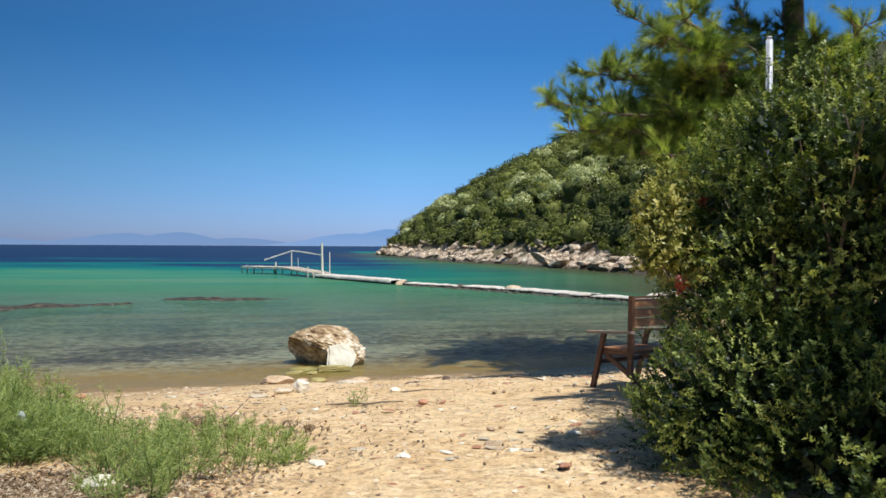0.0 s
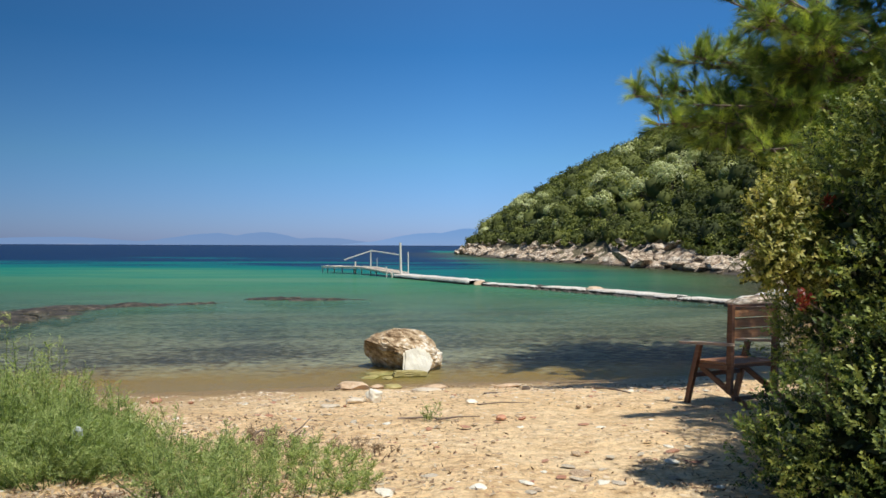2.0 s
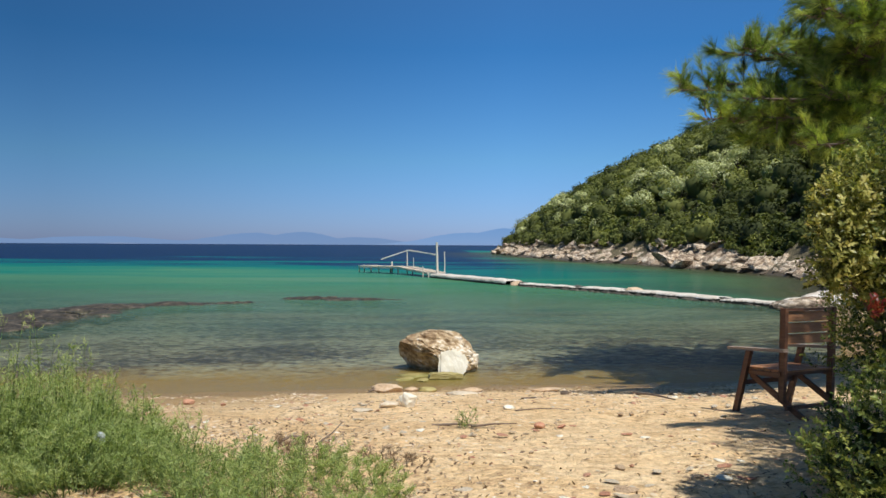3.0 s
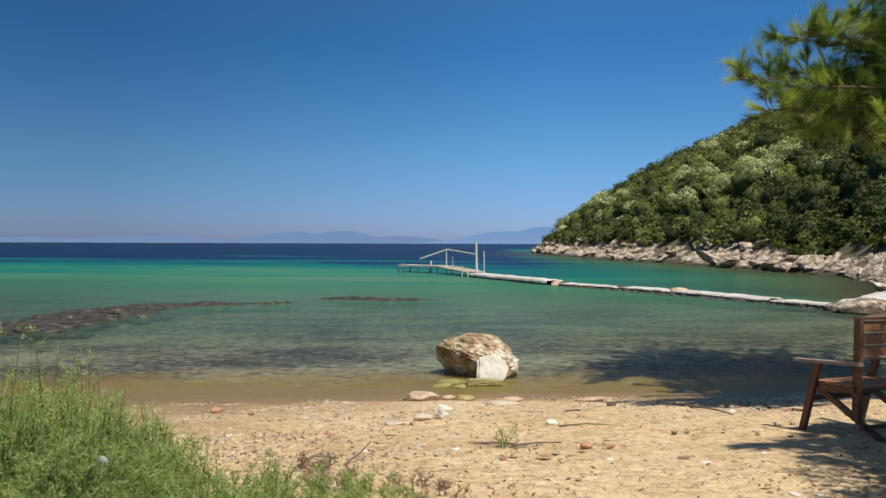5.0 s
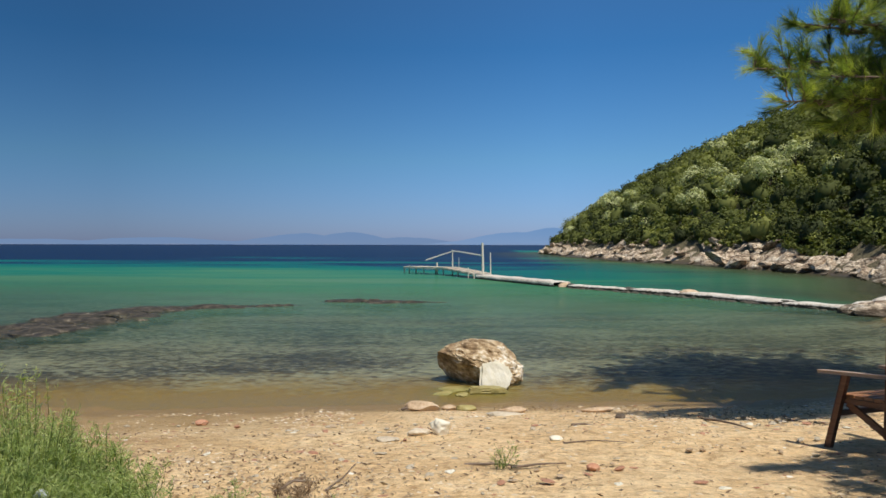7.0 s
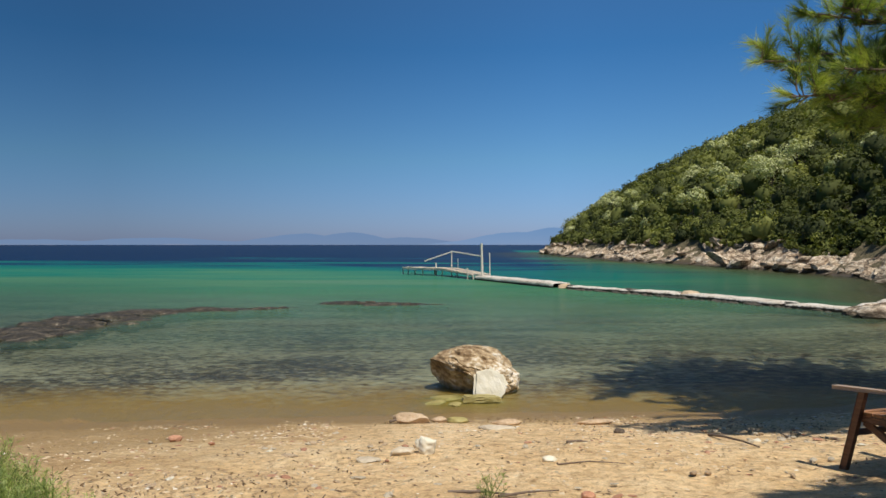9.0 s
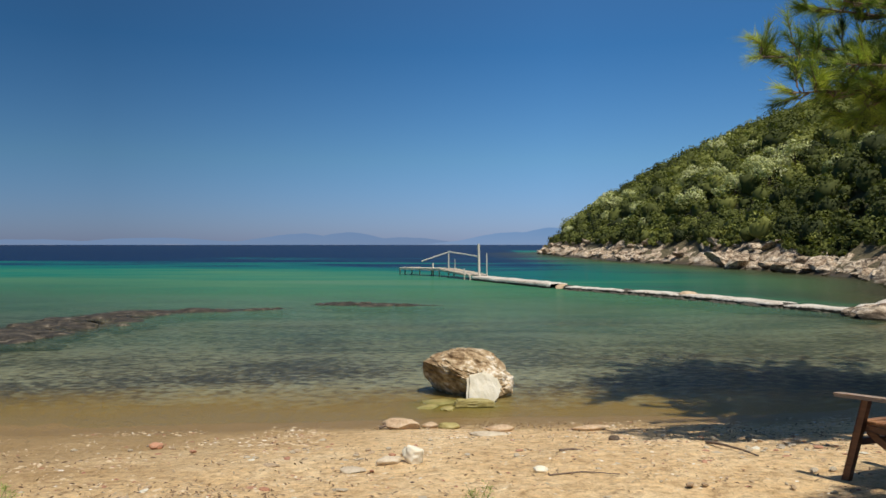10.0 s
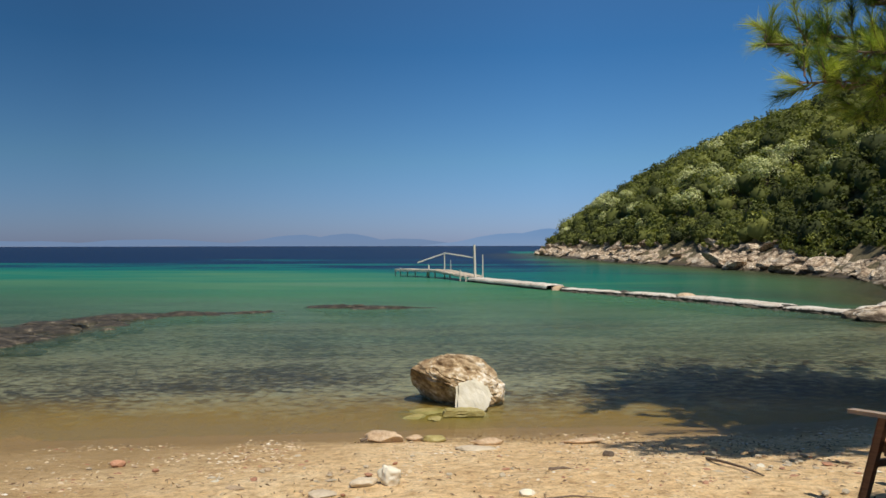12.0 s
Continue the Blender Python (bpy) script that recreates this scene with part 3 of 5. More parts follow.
# ---- leaf clouds ----
def leaf_cards(rng, centres, normals, size, tone, long=1.6, ruffle=0.55):
    """Two-triangle leaves, folded along the middle, at centres facing roughly along normals. Returns verts, faces, tones."""
    n = len(centres)
    tilt = normals + rng.normal(0, ruffle, (n, 3))
    tilt /= np.linalg.norm(tilt, axis=1, keepdims=True)
    side = np.cross(tilt, rng.normal(0, 1, (n, 3)))
    side /= np.linalg.norm(side, axis=1, keepdims=True) + 1e-9
    other = np.cross(tilt, side)
    s = (size * rng.uniform(0.65, 1.35, n))[:, None]
    corners = [centres + side * s * long / 2, centres + other * s / 2 + tilt * s * 0.12, centres - side * s * long / 2, centres - other * s / 2 + tilt * s * 0.12]
    verts = np.stack(corners, 1).reshape(-1, 3)
    k = np.arange(n) * 4
    faces = np.concatenate([np.stack([k, k + 1, k + 2], -1), np.stack([k, k + 2, k + 3], -1)])
    return verts, faces, np.repeat(tone, 4)


def crown_points(rng, radius, lumps, count, squash=0.8):
    """Points and outward normals on a lumpy crown made of many small domes."""
    spots = rng.normal(0, 1, (lumps, 3))
    spots /= np.linalg.norm(spots, axis=1, keepdims=True)
    spots[:, 2] = np.abs(spots[:, 2]) * 1.0 - 0.25
    centres = spots * radius * rng.uniform(0.35, 0.8, (lumps, 1)) * np.array([1, 1, squash])
    sizes = radius * rng.uniform(0.28, 0.5, lumps)
    which = rng.integers(0, lumps, count)
    way = rng.normal(0, 1, (count, 3))
    way[:, 2] += 0.45
    way /= np.linalg.norm(way, axis=1, keepdims=True)
    return centres[which] + way * (sizes[which] * rng.uniform(0.72, 1.05, count))[:, None] * np.array([1, 1, squash]), way, which


def along_shore(first, last, spacing):
    """Places along the water's edge between two of its corners, with the way inland."""
    for a, b in zip(SHORE[first:last], SHORE[first + 1 : last + 1]):
        length = np.hypot(*(b - a))
        inland = np.array([(b - a)[1], -(b - a)[0]]) / length
        for s in np.arange(0, length, spacing):
            yield a + (b - a) * s / length, inland


# olive crowns on the slope: x, y, size
OLIVES = [(47.7, 142, 2.3), (53, 152, 2.0), (46, 120, 1.7), (42, 103, 1.4), (42, 96, 2.2), (38.4, 99, 2.1), (38, 94, 2.3), (35.8, 99, 1.9), (38.5, 124, 2.2),
          (36.6, 121, 1.9), (34.8, 101, 1.2), (37.2, 109, 2.0), (31.9, 104, 2.0), (34.2, 126, 1.3), (31, 130, 2.0), (36, 182, 2.2), (33.9, 150, 2.2), (32.6, 159, 2.0),
          (29.4, 147, 1.6), (28.8, 116, 1.3), (32.7, 175, 2.4), (29.4, 130, 1.2), (26.2, 178, 1.6), (42, 78.5, 1.8), (40, 81, 1.3), (40.4, 97, 1.6), (30, 186, 1.9)]


def scrub():
    rng = np.random.default_rng(11)
    verts, faces, tones, base = [], [], [], 0
    ball = bmesh.new()
    bmesh.ops.create_icosphere(ball, subdivisions=2, radius=1)
    ball_v = np.array([tuple(v.co) for v in ball.verts])
    ball_f = np.array([[v.index for v in f.verts] for f in ball.faces])
    ball.free()
    placed = 0
    tries = rng.uniform((18, 30), (112, 262), (70000, 2))
    d = shore_distance(tries[:, 0], tries[:, 1])
    z = ground_height(tries[:, 0], tries[:, 1])
    keep = (d > 3.4) & (d < 62) & (tries[:, 0] < 6 + 0.74 * tries[:, 1])
    kept = []
    for (x, y), far, up in zip(tries[keep], d[keep], z[keep]):
        if placed >= 2100:
            break
        r = rng.uniform(1.0, 2.9) * (0.7 if far < 7 else 1.0)
        if any((x - a) ** 2 + (y - b) ** 2 < (0.54 * (r + c)) ** 2 for a, b, c in kept):
            continue
        if any((x - a) ** 2 + (y - b) ** 2 < (c * 0.9) ** 2 for a, b, c in OLIVES):
            continue
        kept.append((x, y, r))
        placed += 1
        count = int((180 if y < 90 else 135 if y < 130 else 90) * (0.3 + r * 0.45))
        shade = rng.choice([0.18, 0.32, 0.48, 0.62, 0.85], p=[0.22, 0.26, 0.24, 0.17, 0.11]) * (0.6 if y < 78 else 1.0)
        p, way, lump = crown_points(rng, r, 12, count, 1.0)
        p = p + (x, y, up + r * 0.62)
        v, f, t = leaf_cards(rng, p, way, 0.235 if y < 100 else 0.33, np.clip(shade + rng.normal(0, 0.035, count) + (lump % 3 - 1) * 0.05, 0, 1), 1.3, 0.24)
        verts.append(v), faces.append(f + base), tones.append(t)
        base += len(v)
        # filler ball inside the crown, toned darker as painted inner shade
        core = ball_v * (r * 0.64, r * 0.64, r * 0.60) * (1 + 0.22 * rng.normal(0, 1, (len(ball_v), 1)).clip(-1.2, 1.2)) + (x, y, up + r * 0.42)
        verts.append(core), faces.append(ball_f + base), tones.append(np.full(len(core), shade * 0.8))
        base += len(core)
    for p, inland in list(along_shore(14, 29, 0.42)) + list(along_shore(14, 18, 0.22)) + list(along_shore(16, 21, 0.16)):
        lift = noise.noise((p[0] * 0.12, p[1] * 0.12, 4.0))
        out, r = (rng.uniform(2.9, 5.6) if p[1] > 72 else rng.uniform(2.0, 5.2)) - 1.3 * lift, rng.uniform(0.45, 1.15)
        x, y = p + inland * out + rng.normal(0, 0.3, 2)
        up, count = max(ground_at(x, y), 0.9), 84 if p[1] > 45 else 120
        q, way, lump = crown_points(rng, r, 6, count, 0.8)
        v, f, t = leaf_cards(rng, q + (x, y, up + r * 0.4), way, 0.2, np.clip(rng.choice([0.2, 0.35, 0.55, 0.8]) + rng.normal(0, 0.1, count), 0, 1))
        verts.append(v), faces.append(f + base), tones.append(t)
        base += len(v)
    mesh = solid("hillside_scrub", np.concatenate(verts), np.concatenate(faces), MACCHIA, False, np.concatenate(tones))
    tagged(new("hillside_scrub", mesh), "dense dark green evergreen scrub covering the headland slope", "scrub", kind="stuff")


def olive_tree(x, y, r, seed):
    rng = np.random.default_rng(seed)
    base = ground_at(x, y)
    tree = thing("olive_tree", pose(x, y, base), "silvery grey-green wild olive on the scrub slope", "tree", "pale trees on the headland")
    hang("trunk", tubes("trunk", [([(0, 0, -0.4), (0.1, 0, r * 0.5), (0.05, 0.1, r * 1.1)], (0.16, 0.12, 0.06)), ([(0.1, 0, r * 0.5), (r * 0.4, 0.2, r * 1.1)], (0.09, 0.04))], BARK), tree)
    count = int(900 * (0.4 + r * 0.4))
    p, way, lump = crown_points(rng, r * 1.08, 14, count, 0.9)
    v, f, t = leaf_cards(rng, p + (0, 0, r * 1.0), way, 0.19 if y < 130 else 0.25, np.clip(0.66 + rng.normal(0, 0.06, count) + (lump % 3 - 1) * 0.12, 0, 1), 1.3, 0.22)
    hang("crown", solid("crown", v, f, OLIVE, False, t), tree)


scrub()
for k, (x, y, r) in enumerate(OLIVES):
    olive_tree(x, y, r, 100 + k)


# ---- rocky shore under the headland ----
def rocky_shore():
    rng = random.Random(5)
    shelf_rows = np.linspace(-1.2, 4.6, 19)
    line = list(along_shore(15, 29, 0.34))
    verts = []
    for p, inland in line:
        low = 0.8 + 0.2 * min(1, max(0, (p[1] - 44) / 10))
        for out in shelf_rows:
            q = p + inland * out
            base = float(np.interp(out, [-1.2, -0.2, 0.5, 2.0, 3.2, 4.0, 4.6], [-0.9, -0.1, 0.65, 1.35, 2.0, 2.0, 1.2]))
            spot = Vector((q[0] * 0.42 + q[1] * 0.16, q[1] * 0.42, out * 0.2))
            jag = 1 - abs(noise.fractal(spot * 1.5, 0.9, 2.1, 5)) * 2.0
            lump = noise.fractal(spot * 0.6 + Vector((9, 3, 1)), 1.0, 2.0, 4)
            z = base + (0.75 * jag - 0.35 + 0.6 * lump) * max(0.15, min(1.0, out + 0.8))
            z = 0.55 * z + 0.45 * math.floor(z / 0.34 + 0.5) * 0.34
            side = noise.noise(spot * 3.1)
            verts.append((q[0] + lump * 0.5 + side * 0.3, q[1] + jag * 0.35, z * low))
    w = len(shelf_rows)
    i = (np.arange(len(line) - 1)[:, None] * w + np.arange(w - 1)[None]).ravel()
    shelf = tagged(new("rocky_shore", solid("rocky_shore", verts, np.stack([i, i + 1, i + w + 1, i + w], -1), CLIFF, False)), "pale broken limestone ledge along the headland's foot", "rocks", kind="structure")
    shapes = [rock_mesh("rock", (1, 1, 1), 40 + k, CLIFF, 2, 0.6, 0.55) for k in range(10)]
    for k, (p, inland) in enumerate(along_shore(15, 27, 0.66)):
        if k >= 290 or rng.random() < 0.3:
            continue
        out = rng.choice([-0.2, 0.5, 1.3, 2.4, 3.4] if p[1] > 75 else [-0.3, 0.2, 0.8]) + rng.uniform(-0.4, 0.4)
        q = p + inland * out + np.array([rng.uniform(-0.4, 0.4), rng.uniform(-0.4, 0.4)])
        size = rng.uniform(0.35, 0.8) * (1.8 if rng.random() < 0.2 and q[1] > 60 else 1) * (0.75 if q[1] < 60 else 1)
        ob = new("rock", shapes[k % len(shapes)])
        ob.parent = shelf
        ob.matrix_world = pose(q[0], q[1], max(0.0, out * 0.5, ground_at(q[0], q[1])) + size * 0.12, rng.uniform(-30, 30), rng.uniform(-30, 30), rng.uniform(0, 360)) @ Matrix.Diagonal((size * rng.uniform(1.2, 2.0), size, size * rng.uniform(0.4, 0.7), 1))


rocky_shore()


# ---- jetty ----
def jetty():
    run = [Vector((-2.9, 60.2, 0.52)), Vector((0.3, 56.6, 0.55)), Vector((2.45, 51.3, 0.33)), Vector((6.45, 42.0, 0.30))]
    m = thing("jetty", pose(2.45, 51.3, 0), "low bathing jetty of bleached boards with bare pole frame", "jetty")
    inv = m.matrix_world.inverted()
    rng = random.Random(8)
    wide = 1.25

    def boards(a, b, count):
        along = (b - a).normalized()
        side = along.cross(Vector((0, 0, 1))).normalized()
        deck = bmesh.new()
        for s in (-0.5, 0, 0.5):
            o = side * wide * s - Vector((0, 0, 0.11))
            beam(deck, inv @ (a + o + Vector((0, 0, 0.03))), inv @ (b + o + Vector((0, 0, 0.03))), 0.07, 0.10)
        deck = part("deck_frame", deck, BLEACHED, m, smooth=False)
        for k in range(count):
            c = a.lerp(b, (k + 0.5) / count) + Vector((0, 0, rng.uniform(-0.012, 0.012)))
            half = side * (wide / 2 + rng.uniform(-0.03, 0.05))
            part("plank", beam(bmesh.new(), inv @ (c - half), inv @ (c + half), (b - a).length / count * 0.94, 0.05, bevel=0.006), BLEACHED, deck, smooth=False)

    boards(run[0], run[1], 22)
    boards(run[1], run[2], 26)
    piles = [(0, -0.5), (0.5, -0.5), (0.5, 0.5), (1, -0.5), (1, 0.5), (1.5, 0.5), (1.5, -0.5), (2, -0.5), (2, 0.5), (0, 0.5)]
    for at, s in piles:
        k = min(int(at), 2)
        p = run[k].lerp(run[k + 1], at - k)
        side = (run[k + 1] - run[k]).normalized().cross(Vector((0, 0, 1))).normalized() * (wide / 2 * s * 2 * 0.92)
        hang("pile", tubes("pile", [([inv @ (p + side + Vector((0, 0, -1.9 - p.z))), inv @ (p + side - Vector((0, 0, 0.05)))], (0.055, 0.05))], BLEACHED, 8), m)

    def pole(name, a, b, r, label=""):
        hang(name, tubes(name, [([inv @ Vector(a), inv @ ((Vector(a) + Vector(b)) / 2 + Vector((0.01, 0, 0.01))), inv @ Vector(b)], (r, r * 0.95, r * 0.85))], BLEACHED, 8), m, label)

    pole("pole", (2.52, 50.6, -1.5), (2.45, 50.6, 2.33), 0.085, "tall thick bleached pole")
    pole("pole", (3.0, 50.9, -1.5), (2.98, 51.0, 1.72), 0.04)
    pole("post", (0.42, 57.2, -1.5), (0.42, 57.2, 1.76), 0.05)
    pole("post", (-0.72, 57.4, -1.5), (-0.72, 57.4, 0.92), 0.065)
    pole("post", (-2.95, 59.8, -1.5), (-2.95, 59.8, 0.62), 0.05)
    pole("post", (1.55, 51.6, -1.5), (1.55, 51.6, 0.72), 0.045)
    pole("rail", (-1.55, 57.6, 1.05), (0.45, 57.1, 1.74), 0.05)
    pole("rail", (0.40, 57.1, 1.76), (2.5, 50.7, 1.50), 0.05)
    pole("brace", (0.9, 55.0, 0.4), (0.9, 55.0, 1.3), 0.02)


def causeway_slab(points, wide, top, label, material, seed):
    """A worn slab laid along points: an uneven top, broken edges and a face down into the water."""
    rng = random.Random(seed)
    line = []
    for a, b in zip(points[:-1], points[1:]):
        a, b = Vector((*a, 0)), Vector((*b, 0))
        n = max(2, int((b - a).length / 0.3))
        line += [(a.lerp(b, k / n), (b - a).normalized()) for k in range(n)]
    line.append((Vector((*points[-1], 0)), line[-1][1]))
    profile = [(-0.53, -0.9), (-0.52, 0.55), (-0.50, 0.95), (-0.15, 1.04), (0.15, 1.04), (0.50, 0.95), (0.52, 0.55), (0.53, -0.9)]
    verts = []
    for k, (p, along) in enumerate(line):
        side = along.cross(Vector((0, 0, 1)))
        end = 0.8 if k in (0, len(line) - 1) else 1.0
        for s, h in profile:
            n = noise.noise((p.x * 1.3 + s, p.y * 1.3, seed)) * 0.14 + noise.noise((p.x * 5, p.y * 5 + s, seed)) * 0.05
            q = p + side * wide * (s + n * 0.35) * end
            verts.append((q.x, q.y, top * h * end + (n * 0.24 if h > 0 else -0.2)))
    w = len(profile)
    i = (np.arange(len(line) - 1)[:, None] * w + np.arange(w - 1)[None]).ravel()
    mesh = solid("causeway_slab", verts, np.stack([i, i + w, i + w + 1, i + 1], -1), material, False)
    return tagged(new("causeway_slab", mesh), label, "causeway", "slabs leading to the jetty")


def causeway():
    pale = "whitewashed worn concrete slab of the causeway, just above water"
    causeway_slab([(6.45, 42.0), (2.5, 51.2)], 1.25, 0.27, "long pale slab joining the causeway to the wooden jetty", WASHED, 6)
    causeway_slab([(9.3, 38.0), (6.9, 41.3)], 0.85, 0.15, pale, WASHED, 1)
    causeway_slab([(11.0, 35.3), (9.4, 37.85)], 0.95, 0.17, pale, WASHED, 2)
    causeway_slab([(13.2, 30.0), (12.3, 32.4), (11.05, 35.1)], 1.05, 0.18, pale, WASHED, 3)
    causeway_slab([(14.4, 27.6), (13.25, 29.9)], 1.0, 0.17, pale, WASHED, 4)
    rng = random.Random(21)
    for k, (x, y, s) in enumerate([(6.6, 41.7, 0.5), (6.9, 41.3, 0.4), (9.1, 38.2, 0.42), (9.35, 37.9, 0.35), (11.1, 35.0, 0.55), (10.9, 35.4, 0.4), (13.2, 29.95, 0.4)]):
        ob = new("stone", rock_mesh("stone", (s, s * 0.9, s * 0.5), 300 + k, TAN_STONE if k in (0, 4) else WET_ROCK, 2, 0.35))
        ob.matrix_world = pose(x, y, 0.02, 0, 0, rng.uniform(0, 360))
        tagged(ob, "dark wet stone in a gap of the causeway" if k not in (0, 4) else "tan stone bridging two causeway slabs", "stone", "stones along the causeway")
    for k in range(60):
        t = k / 60
        x, y = 7.0 + 7.2 * t + rng.uniform(-0.12, 0.12), 40.6 - 12.6 * t ** 1.15 + rng.uniform(-0.15, 0.15)
        s = rng.uniform(0.10, 0.22)
        ob = new("stone", rock_mesh("stone", (s * 1.3, s, s * 0.7), 340 + k, WET_ROCK, 1, 0.35))
        ob.matrix_world = pose(x - 0.40, y - 0.22, -0.03, 0, 0, rng.uniform(0, 360))
        tagged(ob, "dark weedy stone packed along the causeway's foot", "stone", "stones along the causeway")
    for k, (x, y, sx, sy, sz) in enumerate([(14.6, 26.0, 1.1, 0.8, 0.42), (15.6, 26.4, 1.2, 1.0, 0.5), (16.4, 26.0, 1.1, 0.9, 0.46), (15.0, 27.2, 1.2, 0.9, 0.45), (14.2, 26.9, 0.7, 0.6, 0.3), (15.1, 25.5, 0.6, 0.4, 0.25), (16.2, 27.4, 1.3, 1.0, 0.5)]):
        ob = new("shore_rock", rock_mesh("shore_rock", (sx, sy, sz), 420 + k, WASHED if k in (1, 3, 6) else CLIFF, 3, 0.3))
        ob.matrix_world = pose(x, y, 0.06, 0, 0, k * 50)
        tagged(ob, "pale flat rock heaped where the causeway meets the shore", "rock", "rocks at the causeway's root")


jetty()
causeway()


# ---- reef just under the surface ----
def reef(points, label, seed):
    """Many low broken rocks whose tops lie at the surface, as one rough bank."""
    rng = random.Random(seed)
    ball = bmesh.new()
    bmesh.ops.create_icosphere(ball, subdivisions=3, radius=1)
    ball_v = np.array([tuple(v.co) for v in ball.verts])
    ball_f = np.array([[v.index for v in f.verts] for f in ball.faces])
    ball.free()
    verts, faces, base = [], [], 0
    for (ax, ay, aw), (bx, by, bw) in zip(points[:-1], points[1:]):
        length = math.hypot(bx - ax, by - ay)
        for k in range(int(length * (aw + bw) * 2.6) + 3):
            t, off = rng.random(), rng.gauss(0, 0.5)
            w = aw + (bw - aw) * t
            x = ax + (bx - ax) * t + (by - ay) / length * off * w
            y = ay + (by - ay) * t - (bx - ax) / length * off * w
            r = rng.uniform(0.22, 0.6)
            high = rng.uniform(0.07, 0.16)
            shift = Vector((rng.uniform(0, 50), rng.uniform(0, 50), 0))
            wear = np.array([1 + 0.35 * noise.fractal(Vector(v) * 1.6 + shift, 1.0, 2.0, 3) for v in ball_v])[:, None]
            verts.append(ball_v * wear * (r * rng.uniform(1.0, 1.7), r, high) + (x, y, rng.uniform(-0.13, -0.035) - 0.03 * abs(off)))
            faces.append(ball_f + base)
            base += len(ball_v)
    tagged(new("reef", solid("reef", np.concatenate(verts), np.concatenate(faces), REEF, False)), label, "reef", kind="structure")


for k, (run, words) in enumerate(zip(REEFS, ("brown rocky reef just breaking the calm surface", "small dark reef patch just under the surface"))):
    reef(run, words, k + 1)


# ---- stones at the water's edge ----
def big_boulder():
    """Overhanging on its seaward-left side, highest left of the middle, falling away to the other."""
    bm = bmesh.new()
    bmesh.ops.create_icosphere(bm, subdivisions=6, radius=1)
    rng = random.Random(78)
    cuts = [(Vector((rng.uniform(-1, 1), rng.uniform(-1, 1), rng.uniform(-0.6, 1))).normalized(), rng.uniform(0.84, 0.97)) for _ in range(14)]
    cuts += [(Vector((-0.62, -0.52, -0.58)).normalized(), 0.47), (Vector((-0.25, -0.80, -0.55)).normalized(), 0.55), (Vector((-0.55, -0.75, 0.1)).normalized(), 0.84), (Vector((0.25, -0.95, 0.25)).normalized(), 0.86), (Vector((0.75, -0.1, 0.62)).normalized(), 0.93)]
    for v in bm.verts:
        p = v.co.copy()
        for k, (normal, far) in enumerate(cuts):
            over = p.dot(normal) - far
            if over > 0:
                p -= normal * over * (0.45 if k < 14 else 0.85)
        ledge = noise.fractal(Vector((v.co.x * 1.5 + v.co.z, v.co.y * 1.5, v.co.z * 3.4)) + Vector((4, 9, 2)), 0.9, 2.1, 6)
        crack = abs(noise.noise(Vector((v.co.x * 2.2, v.co.y * 2.2, v.co.z * 4.5 + v.co.x * 1.5)) + Vector((7, 1, 3))))
        p *= 1 + 0.075 * ledge - 0.06 * max(0.0, 0.16 - crack) / 0.16
        v.co = Vector((p.x * 0.74, p.y * 0.60, p.z * 0.51))
    return part("boulder", bm, BOULDER, smooth=False)


boulder = tagged(big_boulder(), "big rough ochre-and-grey boulder standing in the shallows", "boulder")
boulder.matrix_world = pose(1.51, 14.3, 0.17, 0, 8, -6)
def block(name, outline, depth, material, seed, cut=0.03):
    """A stone slab: an outline in x and z pulled to a depth, its edges broken and worn."""
    bm = bmesh.new()
    front = [bm.verts.new((x, -depth / 2, z)) for x, z in outline]
    back = [bm.verts.new((x * 0.9, depth / 2, z * 0.92)) for x, z in outline]
    bm.faces.new(front), bm.faces.new(back[::-1])
    for k in range(len(outline)):
        n = (k + 1) % len(outline)
        bm.faces.new((front[n], front[k], back[k], back[n]))
    bmesh.ops.bevel(bm, geom=list(bm.edges), offset=cut, segments=2, affect="EDGES")
    bmesh.ops.triangulate(bm, faces=list(bm.faces))
    bmesh.ops.subdivide_edges(bm, edges=list(bm.edges), cuts=3, use_grid_fill=True)
    for v in bm.verts:
        v.co += v.co.normalized() * (0.022 * noise.fractal(v.co * 7 + Vector((seed, 0, 0)), 1.0, 2.0, 4))
    bmesh.ops.recalc_face_normals(bm, faces=list(bm.faces))
    return part(name, bm, material, smooth=False)


leaning = block("stone", [(-0.26, -0.30), (0.13, -0.30), (0.18, -0.12), (0.31, -0.04), (0.20, 0.18), (-0.02, 0.24), (-0.24, 0.19)], 0.20, WHITE_STONE, 3, 0.04)
leaning.matrix_world = pose(1.75, 13.66, 0.16, -14, 0, 6)
tagged(leaning, "smooth cream-white stone leaning against the big boulder", "stone")
slab = block("stone", [(-0.30, -0.05), (0.26, -0.05), (0.28, 0.03), (-0.02, 0.05), (-0.28, 0.045)], 0.34, MOSSY_STONE, 8, 0.02)
slab.matrix_world = pose(1.63, 13.30, 0.015, -3, 0, 8)
tagged(slab, "flat algae-yellow stone awash before the boulder", "stone")
for k, (x, y, sx, sy) in enumerate([(1.15, 13.5, 0.30, 0.2), (0.98, 13.15, 0.2, 0.12), (1.25, 13.0, 0.16, 0.1)]):
    tagged(stone("stone", x, y, (sx, sy, 0.03), 90 + k, MOSSY_STONE, "yellow algae-covered stone lying under shallow water", "stone", 0.3, k * 40, detail=2), group="stones round the boulder")

